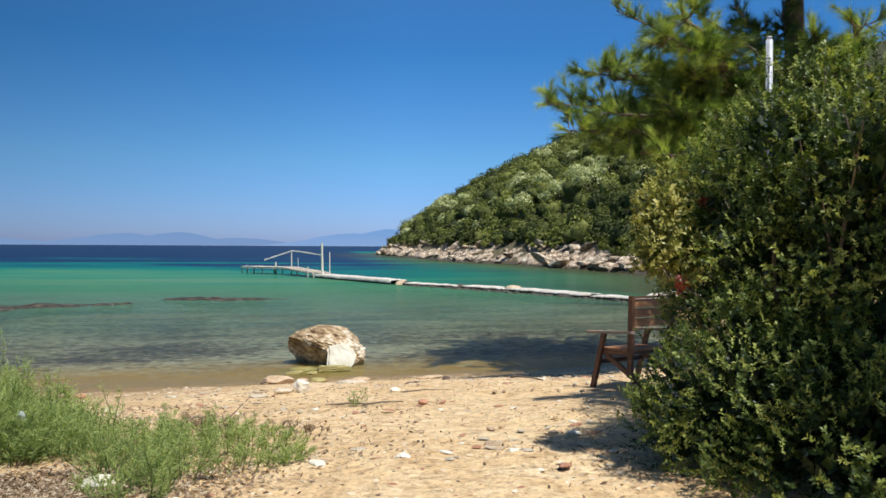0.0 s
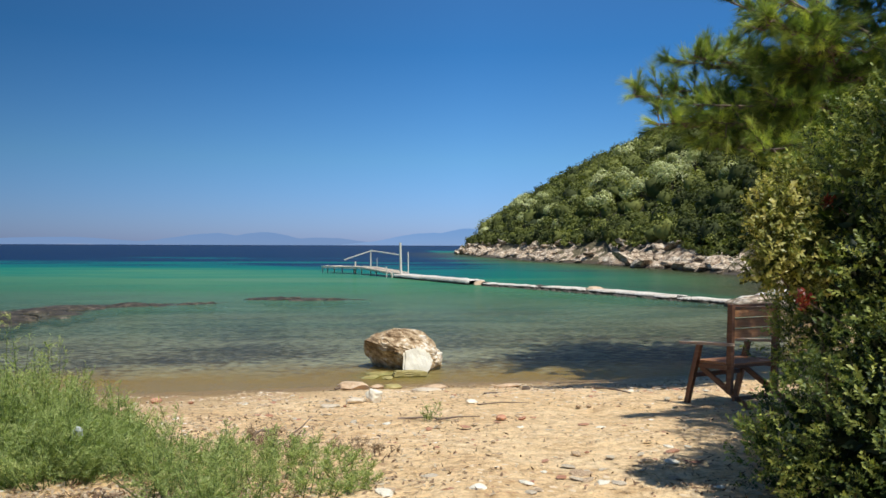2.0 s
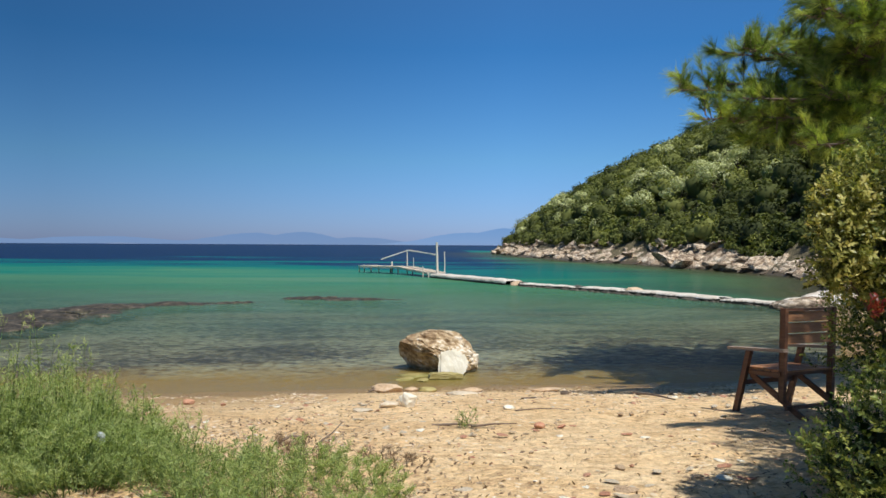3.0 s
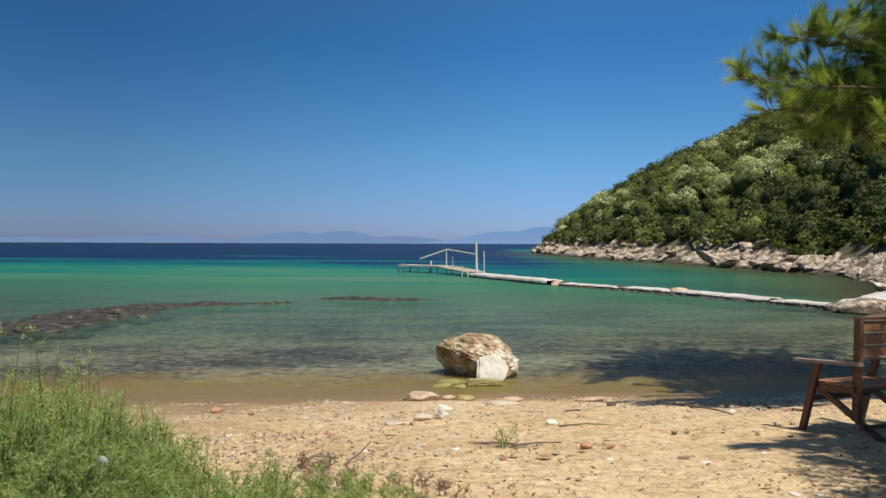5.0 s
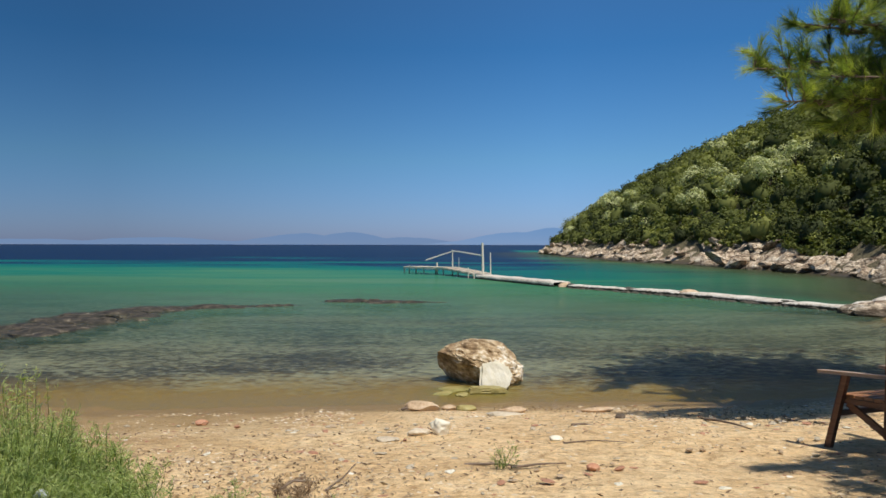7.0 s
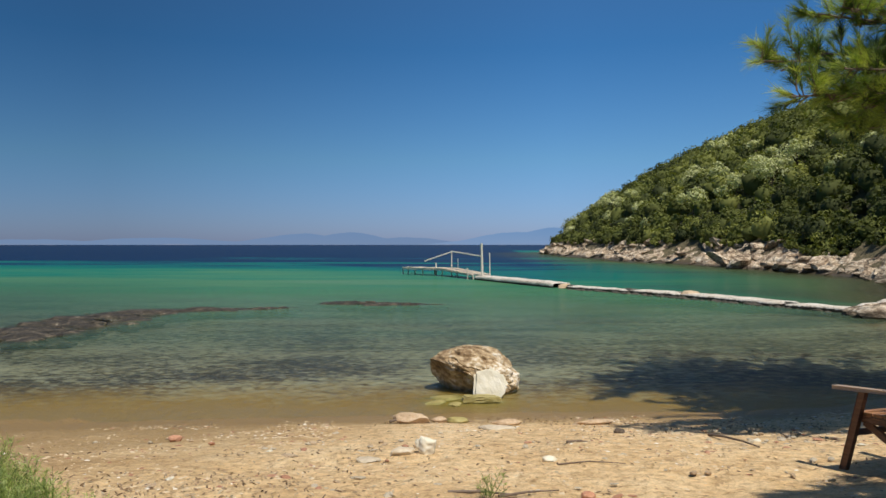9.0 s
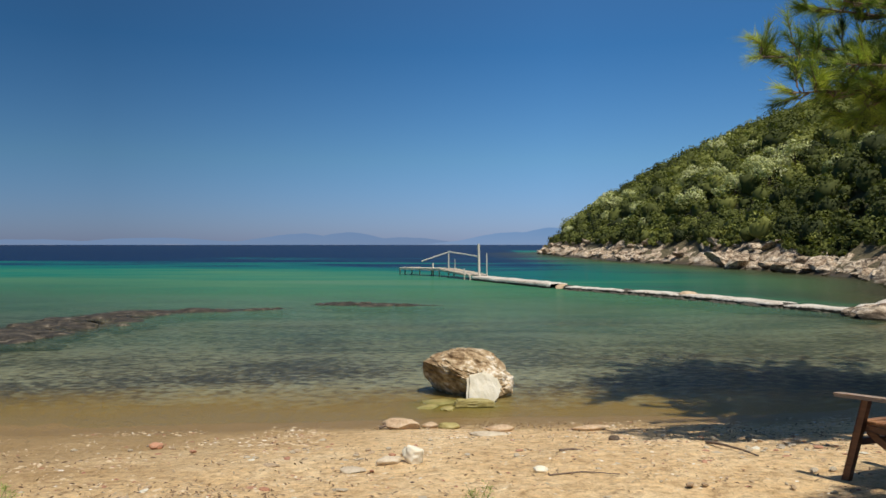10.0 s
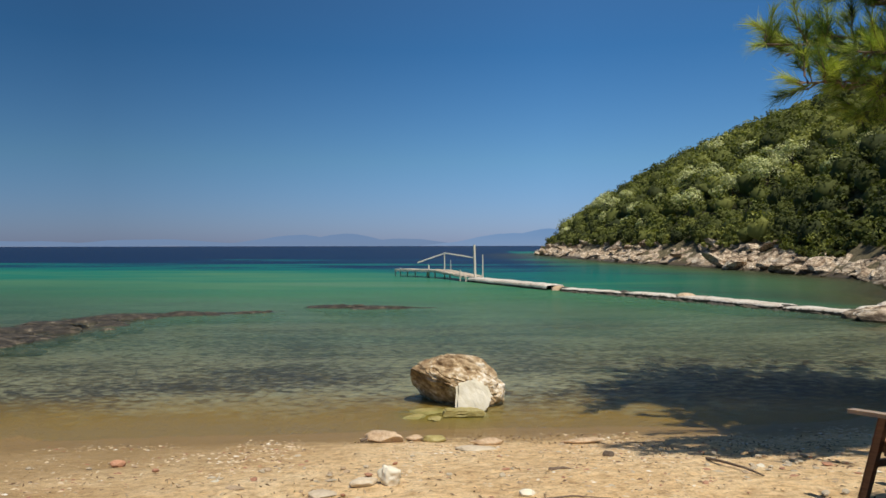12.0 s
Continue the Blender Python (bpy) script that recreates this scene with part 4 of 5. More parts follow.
stone("stone", 0.76, 11.25, (0.22, 0.13, 0.085), 61, TAN_STONE, "rounded orange-tan stone at the water's edge", sink=0.22, turn=-14, detail=4, smooth=True)
stone("stone", 1.30, 11.25, (0.14, 0.09, 0.05), 62, MOSSY_STONE, "yellow-green algae stone at the water's edge", sink=0.25, turn=-20, detail=3, smooth=True)
stone("stone", 1.08, 11.32, (0.10, 0.07, 0.045), 63, TAN_STONE, "small pale tan stone at the water's edge", sink=0.25, detail=3, smooth=True)
stone("stone", 1.85, 11.0, (0.19, 0.09, 0.045), 64, TAN_STONE, "flat yellowish stone half sunk in wet sand", sink=0.3, turn=10, detail=3, smooth=True)
stone("stone", 1.75, 10.5, (0.22, 0.11, 0.03), 65, PALE_STONE, "flat pale stone half buried in sand", sink=0.35, turn=-10, detail=3, smooth=True)
stone("stone", 1.07, 8.6, (0.095, 0.075, 0.10), 66, WHITE_STONE, "upright chalk-white stone on the sand", sink=0.28, detail=4, rough=0.4, smooth=True)
stone("stone", 0.86, 8.55, (0.13, 0.06, 0.04), 67, PALE_STONE, "cream elongated stone beside a white one", sink=0.3, turn=35, detail=3, rough=0.35)
stone("stone", 0.62, 8.25, (0.11, 0.09, 0.022), 68, PALE_STONE, "flat pale stone on the sand", sink=0.35, detail=3)
stone("stone", 2.16, 7.02, (0.05, 0.04, 0.03), 69, RED_STONE, "orange-red stone on the sand", sink=0.25, detail=3)
stone("stone", -1.5, 9.72, (0.075, 0.04, 0.04), 70, RED_STONE, "small weathered red brick fragment on the sand", sink=0.25, turn=10, detail=2)
stone("stone", 2.93, 9.86, (0.055, 0.04, 0.045), 71, DARK_STONE, "small dark stone on the sand", sink=0.2, detail=2)
stone("stone", 1.65, 4.62, (0.055, 0.05, 0.03), 72, WHITE_STONE, "small white stone on the sand", sink=0.25, detail=2)
stone("stone", 0.02, 4.3, (0.10, 0.07, 0.055), 73, WHITE_STONE, "cream stone lying in dry leaf litter", sink=0.25, turn=15, detail=3)
stone("stone", 2.9, 11.1, (0.24, 0.06, 0.035), 74, TAN_STONE, "long pale driftwood-like stone at the water's edge", sink=0.3, turn=12, detail=3)
stone("stone", 2.05, 8.2, (0.06, 0.045, 0.03), 75, WHITE_STONE, "white pebble on the sand", sink=0.25, detail=2)

rng_beach = random.Random(31)
PEBBLES = [rock_mesh("pebble", (1.3, 0.9, 0.55), 500 + k, (PALE_STONE, TAN_STONE, RED_STONE, PALE_STONE, TAN_STONE)[k % 5], 2, 0.3) for k in range(10)]
PEBBLE_WORDS = ("cream-coloured", "tan", "brick-red", "cream", "sandy brown")
for k in range(200):
    x, y = rng_beach.uniform(-2.5, 5.5), rng_beach.uniform(4.4, 11.5)
    if k % 3 == 0:
        x, y = rng_beach.gauss(4.7, 0.7), rng_beach.gauss(9.6, 0.6)
    elif k % 7 == 0:
        x, y = rng_beach.gauss(0.2, 0.9), rng_beach.gauss(9.2, 0.3)
    s = rng_beach.uniform(0.012, 0.034)
    ob = new("pebble", PEBBLES[k % 10])
    ob.matrix_world = pose(x, y, ground_at(x, y) + s * 0.15, rng_beach.uniform(-15, 15), rng_beach.uniform(-15, 15), rng_beach.uniform(0, 360)) @ Matrix.Diagonal((s, s, s, 1))
    tagged(ob, PEBBLE_WORDS[k % 5] + " pebble lying on the sand", "pebble", "pebbles on the beach")


CHIPS = [rock_mesh("stone_chip", (1.2, 0.85, 0.20), 560 + k, (PALE_STONE, WHITE_STONE, TAN_STONE, PALE_STONE, RED_STONE)[k % 5], 2, 0.35, 0.5) for k in range(10)]
CHIP_WORDS = ("pale limestone", "chalk-white", "tan", "cream limestone", "brick-red")
CHIP_SPOTS = [(2.1, 6.7), (2.9, 6.5), (1.0, 6.6), (1.6, 4.6), (4.2, 9.2), (0.3, 8.9), (2.4, 5.2), (2.9, 5.3), (-0.3, 7.2), (2.2, 8.6), (4.4, 9.3), (2.8, 4.6)]
for k in range(132):
    x, y = CHIP_SPOTS[k % 12][0] + rng_beach.gauss(0, 0.32), CHIP_SPOTS[k % 12][1] + rng_beach.gauss(0, 0.30)
    s = rng_beach.uniform(0.018, 0.05) * (1.5 if k % 17 == 0 else 1.0)
    ob = new("stone_chip", CHIPS[4 if k % 12 in (4, 10) and k % 2 else k % 10])
    ob.matrix_world = pose(x, y, ground_at(x, y) + s * 0.08, rng_beach.uniform(-8, 8), rng_beach.uniform(-8, 8), rng_beach.uniform(0, 360)) @ Matrix.Diagonal((s, s, s, 1))
    tagged(ob, ("brick-red" if k % 12 in (4, 10) and k % 2 else CHIP_WORDS[k % 5]) + " flat stone chip lying on the sand", "stone chip", "stone chips on the beach")


def grit():
    """Shell grit and small gravel, too many to count."""
    rng = np.random.default_rng(3)
    n = 15000
    x = rng.uniform(-3.5, 6.5, n)
    y = rng.uniform(3.4, 12.4, n)
    strip = rng.random(n) < 0.15
    y = np.where(strip, shore_line_y(x) - np.abs(rng.normal(0.7, 0.9, n)) - 0.8, y)
    clump = smooth_noise(x, y, 0.9, 6.0)
    keep = clump * 1.6 + rng.uniform(-0.35, 0.35, n) > 0.05
    keep &= y < shore_line_y(x) - 0.55
    x, y = x[keep], y[keep]
    z = uneven_ground(x, y)
    s = rng.uniform(0.004, 0.011, len(x)) * rng.choice([1, 1, 1.5, 2.3], len(x))
    shape = np.array([(1, 0, 0), (0.2, 0.9, 0), (-0.9, 0.3, 0), (-0.3, -0.9, 0), (0.1, 0, 0.38)])
    a = rng.uniform(0, 6.28, len(x))
    c, q = np.cos(a)[:, None], np.sin(a)[:, None]
    px, py = shape[None, :, 0] * 1.4 * s[:, None], shape[None, :, 1] * s[:, None]
    verts = np.stack([x[:, None] + px * c - py * q, y[:, None] + px * q + py * c, z[:, None] + shape[None, :, 2] * s[:, None] + 0.001], -1).reshape(-1, 3)
    b = np.arange(len(x))[:, None, None] * 5
    faces = (np.array([(0, 1, 4), (1, 2, 4), (2, 3, 4), (3, 0, 4)])[None] + b).reshape(-1, 3)
    tone = np.repeat(rng.random(len(x)), 5)
    n = Nodes("shell_grit")
    value = n.add("ShaderNodeAttribute")
    value.attribute_name = "tone"
    colour = n.ramp(value.outputs["Fac"], [(0.0, (0.10, 0.06, 0.04)), (0.06, (0.36, 0.17, 0.10)), (0.18, (0.50, 0.34, 0.19)), (0.42, (0.68, 0.53, 0.34)), (0.95, (0.82, 0.75, 0.62))], "CONSTANT")
    material = n.finish(colour, 0.85)
    tagged(new("shell_grit", solid("shell_grit", verts, faces, material, False, tone)), "scattered shell grit and small gravel on sand", "gravel", kind="stuff")


def shore_line_y(x):
    return np.interp(x, SHORE[1:12, 0], SHORE[1:12, 1])


def leaf_litter():
    """Dry leaves, straw and bark under the plants and along the drift line."""
    rng = np.random.default_rng(17)
    spots = [(-0.45, 4.3, 0.45, 0.30, 5200), (0.0, 4.2, 0.4, 0.2, 2000), (0.9, 4.9, 0.5, 0.35, 420), (0.5, 5.7, 0.7, 0.4, 420), (0.2, 4.7, 0.4, 0.3, 900), (-0.6, 7.2, 0.8, 0.4, 600), (0.1, 6.5, 0.5, 0.3, 420), (3.0, 4.4, 0.35, 0.5, 420), (3.4, 5.6, 0.6, 0.6, 260),
             (1.7, 6.9, 0.35, 0.2, 90), (4.6, 10.7, 0.9, 0.5, 420), (2.5, 11.4, 0.8, 0.2, 260), (2.6, 9.0, 1.6, 1.2, 420), (0.5, 8.4, 0.7, 0.3, 110), (-1.5, 9.0, 1.2, 0.5, 160), (2.0, 7.5, 1.5, 1.2, 120), (0.55, 11.2, 0.12, 0.08, 30)]
    x = np.concatenate([rng.normal(a, w, n) for a, b, w, h, n in spots])
    y = np.concatenate([rng.normal(b, h, n) for a, b, w, h, n in spots])
    p = np.stack([x, y, uneven_ground(x, y) + 0.006], -1)
    up = np.tile((0.0, 0.0, 1.4), (len(p), 1))
    v, f, t = leaf_cards(rng, p, up, 0.014, rng.random(len(p)), 3.2)
    tagged(new("leaf_litter", solid("leaf_litter", v, f, DRY_LEAF, False, t)), "dry brown leaves and straw strewn over sand", "litter", kind="stuff")


grit()
leaf_litter()


def driftwood(points, r, label):
    m = thing("stick", pose(points[0][0], points[0][1], 0), label, "driftwood", "sticks on the beach")
    run = [(x - points[0][0], y - points[0][1], ground_at(x, y) + r * 0.8 + up) for x, y, up in points]
    hang("stem", tubes("stem", [(run, [r * (1 - 0.55 * k / (len(run) - 1)) for k in range(len(run))])], TWIG), m)


driftwood([(3.72, 9.55, 0.02), (3.76, 9.3, 0.03), (3.86, 9.05, 0.01), (3.9, 8.78, 0.0)], 0.016, "bent grey-brown driftwood stick on the sand")
driftwood([(2.1, 8.05, 0), (2.35, 8.12, 0.01), (2.62, 8.08, 0)], 0.008, "thin brown twig on the sand")
driftwood([(2.30, 9.05, 0), (2.42, 9.07, 0.01), (2.5, 9.04, 0)], 0.018, "short brown wood scrap on the sand")
driftwood([(0.50, 11.18, 0.01), (0.58, 11.22, 0.03), (0.66, 11.18, 0)], 0.02, "dark knotted root at the water's edge")
driftwood([(1.28, 7.15, 0), (1.48, 7.1, 0.015), (1.72, 7.05, 0.005)], 0.013, "pale bleached stick beside a seedling")
driftwood([(1.60, 7.0, 0.01), (1.80, 7.1, 0.015), (2.0, 7.2, 0.0)], 0.011, "pale bleached stick on the sand")
driftwood([(0.12, 6.35, 0.0), (0.22, 6.45, 0.05), (0.32, 6.55, 0.02)], 0.012, "grey dry twig among straw")
driftwood([(0.42, 6.4, 0.0), (0.52, 6.5, 0.06), (0.58, 6.62, 0.12)], 0.008, "grey dry twig among straw")
driftwood([(-0.15, 4.55, 0.0), (0.05, 4.62, 0.01), (0.2, 4.66, 0.0)], 0.012, "brown stick lying in dry leaves")


# ---- feathery green plants ----
def feathery(name, x, y, wide, high, stems, seed, label, group="", lean=(0, 0), material=None, fine=1.0):
    """A clump of thin upright stems set with many thread-like leaves."""
    rng = np.random.default_rng(seed)
    base = ground_at(x, y)
    plant = thing(name, pose(x, y, base), label, "plant", group)
    verts, faces, tones, runs = [], [], [], []
    count = 0
    for k in range(stems):
        a, r = rng.uniform(0, 6.28), math.sqrt(rng.random())
        foot = np.array([math.cos(a) * wide * r * 0.75, math.sin(a) * wide * r * 0.6, 0.0])
        foot[2] = ground_at(x + foot[0], y + foot[1]) - base - 0.01
        top = high * rng.uniform(0.6, 1.05) * (1 - 0.5 * r * r)
        top *= 1.3 if rng.random() < 0.05 else 1.0
        tip = foot + np.array([math.cos(a) * wide * 0.38 * r + lean[0] + rng.normal(0, 0.05), math.sin(a) * wide * 0.35 * r + lean[1] + rng.normal(0, 0.05), top])
        mid = (foot + tip) / 2 + rng.normal(0, 0.03, 3)
        runs.append(([tuple(foot), tuple(mid), tuple(tip)], (0.0035, 0.0026, 0.001)))
        twigs = int(34 * fine)
        s = rng.uniform(0.12, 1.0, twigs)[:, None]
        at = foot * (1 - s) ** 2 + 2 * mid * s * (1 - s) + tip * s * s
        out = rng.normal(0, 1, (twigs, 3))
        out[:, 2] = np.abs(out[:, 2]) * 0.9 + 0.5
        out /= np.linalg.norm(out, axis=1, keepdims=True)
        length = rng.uniform(0.035, 0.10, twigs)[:, None] * (1.15 - 0.6 * s) * (0.6 + high)
        shade = np.clip(0.42 + 0.22 * rng.normal(0, 1, twigs) * 0.7 + 0.25 * (s[:, 0] - 0.5), 0, 1)
        for j in range(5):
            q = at + out * length * (0.25 + 0.17 * j)
            o = out + rng.normal(0, 0.6, (twigs, 3))
            o /= np.linalg.norm(o, axis=1, keepdims=True)
            side = np.cross(o, rng.normal(0, 1, (twigs, 3)))
            side *= 0.0022 / (np.linalg.norm(side, axis=1, keepdims=True) + 1e-9)
            end = q + o * rng.uniform(0.014, 0.034, (twigs, 1))
            verts.append(np.stack([q - side, q + side, end], 1).reshape(-1, 3))
            faces.append(np.arange(twigs * 3).reshape(-1, 3) + count)
            tones.append(np.repeat(np.clip(shade + rng.normal(0, 0.08, twigs), 0, 1), 3))
            count += twigs * 3
    tagged(hang("stalk", tubes("stalk", runs, material or GRASS, 3), plant), kind="stuff")
    hang("foliage", solid("foliage", np.concatenate(verts), np.concatenate(faces), material or GRASS, False, np.concatenate(tones)), plant)
    return plant


tall_word = "tall feathery green saltwort bush on the sand"
low_word = "low feathery green seaside plant on the sand"
for k, (x, y, wide, high, stems) in enumerate([(-1.40, 5.3, 0.46, 0.84, 190), (-1.05, 5.6, 0.36, 0.80, 150), (-0.78, 5.1, 0.34, 0.44, 170), (-1.85, 5.6, 0.5, 0.78, 200), (-1.3, 6.2, 0.40, 0.58, 150), (-1.9, 4.9, 0.5, 0.62, 150), (-0.72, 5.65, 0.22, 0.44, 70), (-0.45, 5.35, 0.26, 0.40, 90), (-0.62, 5.75, 0.20, 0.52, 60)]):
    feathery("saltwort", x, y, wide, high, stems, 600 + k, tall_word, "tall green plants")
for k, (x, y, wide, high, stems) in enumerate([(0.05, 4.72, 0.32, 0.38, 34), (0.40, 4.95, 0.30, 0.32, 27), (0.62, 5.3, 0.26, 0.30, 20), (0.35, 4.40, 0.30, 0.32, 28), (-0.15, 5.1, 0.28, 0.38, 32), (0.88, 5.1, 0.22, 0.16, 12), (0.1, 5.45, 0.26, 0.26, 16), (0.74, 4.62, 0.26, 0.20, 13), (0.2, 4.15, 0.24, 0.24, 16), (1.02, 4.8, 0.16, 0.11, 8)]):
    feathery("seaside_plant", x, y, wide, high, stems, 640 + k, low_word, "low green plants")
for k, (x, y, wide, high, stems) in enumerate([(0.50, 5.75, 0.22, 0.16, 14), (0.95, 5.65, 0.3, 0.09, 12), (0.2, 6.3, 0.25, 0.14, 10)]):
    feathery("dry_plant", x, y, wide, high, stems, 660 + k, "low straw-coloured dry plant on the sand", "dry plants", material=DRY_LEAF, fine=0.6)
feathery("seedling", 1.53, 7.03, 0.09, 0.21, 7, 680, "small sparse grey-green seedling alone on the sand", fine=0.35)
scrap = new("litter", rock_mesh("litter", (0.04, 0.012, 0.035), 700, PLASTIC, 2, 0.5, 0.5))
scrap.matrix_world = pose(-0.66, 5.22, ground_at(-0.66, 5.22) + 0.27, 20, 10, 30)
tagged(scrap, "crumpled scrap of white plastic caught in a green plant", "litter")


# ---- folding chair ----
def folding_chair(m):
    chair = thing("folding_chair", m, "weathered brown wooden folding armchair with slatted back, on sand", "chair")
    half = 0.33

    def bar(name, a, b, wide, thick, material=CHAIR_WOOD, up=(0, 0, 1), label=""):
        part(name, beam(bmesh.new(), a, b, wide, thick, up), material, chair, label, smooth=False)

    for s in (-1, 1):
        x = s * half
        bar("front_leg", (x, 0.31, 0.0), (x, 0.08, 0.605), 0.030, 0.055, up=(0, 1, 0))
        bar("back_post", (x - s * 0.032, -0.23, 0.15), (x - s * 0.032, -0.33, 0.985), 0.030, 0.06, up=(0, 1, 0))
        bar("rear_leg", (x - s * 0.062, 0.14, 0.38), (x - s * 0.062, -0.46, 0.0), 0.028, 0.055, up=(0, 1, 0))
        bar("armrest", (x, 0.33, 0.622), (x, -0.34, 0.612), 0.066, 0.026, ARM_WOOD, label="greyed wooden armrest")
        bar("side_rail", (x - s * 0.032, 0.16, 0.405), (x - s * 0.032, -0.27, 0.385), 0.028, 0.045)
    seat = part("seat_frame", beam(beam(bmesh.new(), (-half, 0.15, 0.415), (half, 0.15, 0.415), 0.026, 0.035), (-half, -0.24, 0.40), (half, -0.24, 0.40), 0.026, 0.035), CHAIR_WOOD, chair, smooth=False)
    for k in range(6):
        y = 0.17 - k * 0.084
        part("slat", beam(bmesh.new(), (-half + 0.03, y, 0.442 - k * 0.004), (half - 0.03, y, 0.442 - k * 0.004), 0.068, 0.018), SLAT_WOOD, seat, smooth=False)
    back = part("backrest", beam(bmesh.new(), (-half + 0.04, -0.335, 0.972), (half - 0.04, -0.335, 0.972), 0.022, 0.022), CHAIR_WOOD, chair, smooth=False)
    for k in range(3):
        z = 0.710 + k * 0.100
        y = -0.23 - 0.10 * (z - 0.15) / 0.83
        part("slat", beam(bmesh.new(), (-half + 0.048, y, z), (half - 0.048, y, z), 0.018, 0.088), SLAT_WOOD, back, smooth=False)
    bar("stretcher", (-half, -0.30, 0.105), (half, -0.30, 0.105), 0.024, 0.035)
    bar("stretcher", (-half, 0.20, 0.30), (half, 0.20, 0.30), 0.024, 0.045)
    return chair


CHAIR_AT, CHAIR_TURN = (4.62, 7.79), 21
folding_chair(pose(CHAIR_AT[0], CHAIR_AT[1], ground_at(*CHAIR_AT) - 0.01, -5.5, 0, CHAIR_TURN))


# ---- steel post in the shrub ----
post = thing("steel_post", pose(4.04, 4.58, ground_at(4.04, 4.58)), "slim galvanised steel post standing in the shrub", "post")
post_top = 3.50 - ground_at(4.04, 4.58)
part("channel", beam(bmesh.new(), (0, 0, -0.1), (0, 0, post_top), 0.043, 0.034, up=(0, 1, 0), bevel=0.010), STEEL, post)
part("cap", beam(bmesh.new(), (0, 0, post_top), (0, 0, post_top + 0.012), 0.036, 0.027, up=(0, 1, 0), bevel=0.005), STEEL, post)


# ---- evergreen shrub ----
def shrub(x, y, lumps, twigs, seed, label, leaves, stems=46, inner_leaves=17000, hollow=-0.16):
    """Lumps are (x, y, z, rx, ry, rz); twigs of paired leaves cover them, stems rise inside."""
    rng = np.random.default_rng(seed)
    base = ground_at(x, y)
    m = thing("evergreen_shrub", pose(x, y, base), label, "shrub")
    lumps = np.array(lumps, float) - (x, y, base, 0, 0, 0)
    area = (lumps[:, 3] * lumps[:, 4] + lumps[:, 4] * lumps[:, 5] + lumps[:, 3] * lumps[:, 5])
    which = rng.choice(len(lumps), twigs, p=area / area.sum())
    way = rng.normal(0, 1, (twigs, 3))
    way /= np.linalg.norm(way, axis=1, keepdims=True)
    centre, radii = lumps[which, :3], lumps[which, 3:]
    bulge = np.array([noise.fractal(Vector(c + w * r) * 2.3, 1.0, 2.0, 3) for c, w, r in zip(centre, way, radii)])
    deep = rng.random(twigs) ** 2.2 * 0.42
    at = centre + way * radii * (1 + 0.27 * bulge - deep)[:, None]
    inside = np.zeros(twigs)
    for c in lumps:
        inside = np.maximum(inside, 1 - np.linalg.norm((at - c[:3]) / c[3:], axis=1))
    # leafy sprays with dark hollows between them
    spray = np.array([noise.noise(Vector(p) * 3.4) + 0.5 * noise.noise(Vector(p) * 8.0) for p in at])
    keep = (inside < 0.45) & (at[:, 2] > 0.02) & (spray > hollow)
    at, way, inside = at[keep], way[keep], inside[keep]
    grow = way + (0, 0, 0.55) + rng.normal(0, 0.35, at.shape)
    grow /= np.linalg.norm(grow, axis=1, keepdims=True)
    length = rng.uniform(0.06, 0.14, len(at))
    # tone falls with depth inside the lumps: painted shade
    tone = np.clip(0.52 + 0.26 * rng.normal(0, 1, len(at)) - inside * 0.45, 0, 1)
    verts, faces, tones, count = [], [], [], 0
    per = 17
    for j in range(per):
        s = (j + 0.5) / per
        p = at + grow * (length * (s ** 0.7 - 0.35))[:, None]
        round_way = rng.normal(0, 1, at.shape)
        round_way -= (round_way * grow).sum(1, keepdims=True) * grow
        round_way /= np.linalg.norm(round_way, axis=1, keepdims=True)
        leaf = grow * rng.uniform(0.35, 0.9, (len(at), 1)) + round_way
        leaf /= np.linalg.norm(leaf, axis=1, keepdims=True)
        side = np.cross(leaf, grow + rng.normal(0, 0.3, at.shape))
        side /= np.linalg.norm(side, axis=1, keepdims=True) + 1e-9
        face_up = np.cross(side, leaf)
        size = rng.uniform(0.015, 0.029, (len(at), 1)) * (0.8 + 0.35 * s)
        wide = size * rng.uniform(0.19, 0.27, (len(at), 1))
        quad = [p, p + leaf * size * 0.5 + side * wide + face_up * size * 0.06, p + leaf * size, p + leaf * size * 0.5 - side * wide + face_up * size * 0.06]
        verts.append(np.stack(quad, 1).reshape(-1, 3))
        b = np.arange(len(at)) * 4 + count
        faces.append(np.concatenate([np.stack([b, b + 1, b + 2], -1), np.stack([b, b + 2, b + 3], -1)]))
        tones.append(np.repeat(np.clip(tone + 0.28 * (s - 0.4) + rng.normal(0, 0.06, len(at)), 0, 1), 4))
        count += len(at) * 4
    # the inner foliage, its shade painted in as dark leaf tones
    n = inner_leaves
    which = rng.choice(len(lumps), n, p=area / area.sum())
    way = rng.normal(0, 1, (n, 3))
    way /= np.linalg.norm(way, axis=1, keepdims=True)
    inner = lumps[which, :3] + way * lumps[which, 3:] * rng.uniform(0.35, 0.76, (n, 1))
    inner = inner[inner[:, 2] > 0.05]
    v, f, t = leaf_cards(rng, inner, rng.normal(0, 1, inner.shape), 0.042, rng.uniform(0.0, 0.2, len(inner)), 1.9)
    verts.append(v), faces.append(f + count), tones.append(t)
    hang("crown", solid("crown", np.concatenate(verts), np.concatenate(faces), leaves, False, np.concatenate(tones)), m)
    runs = []
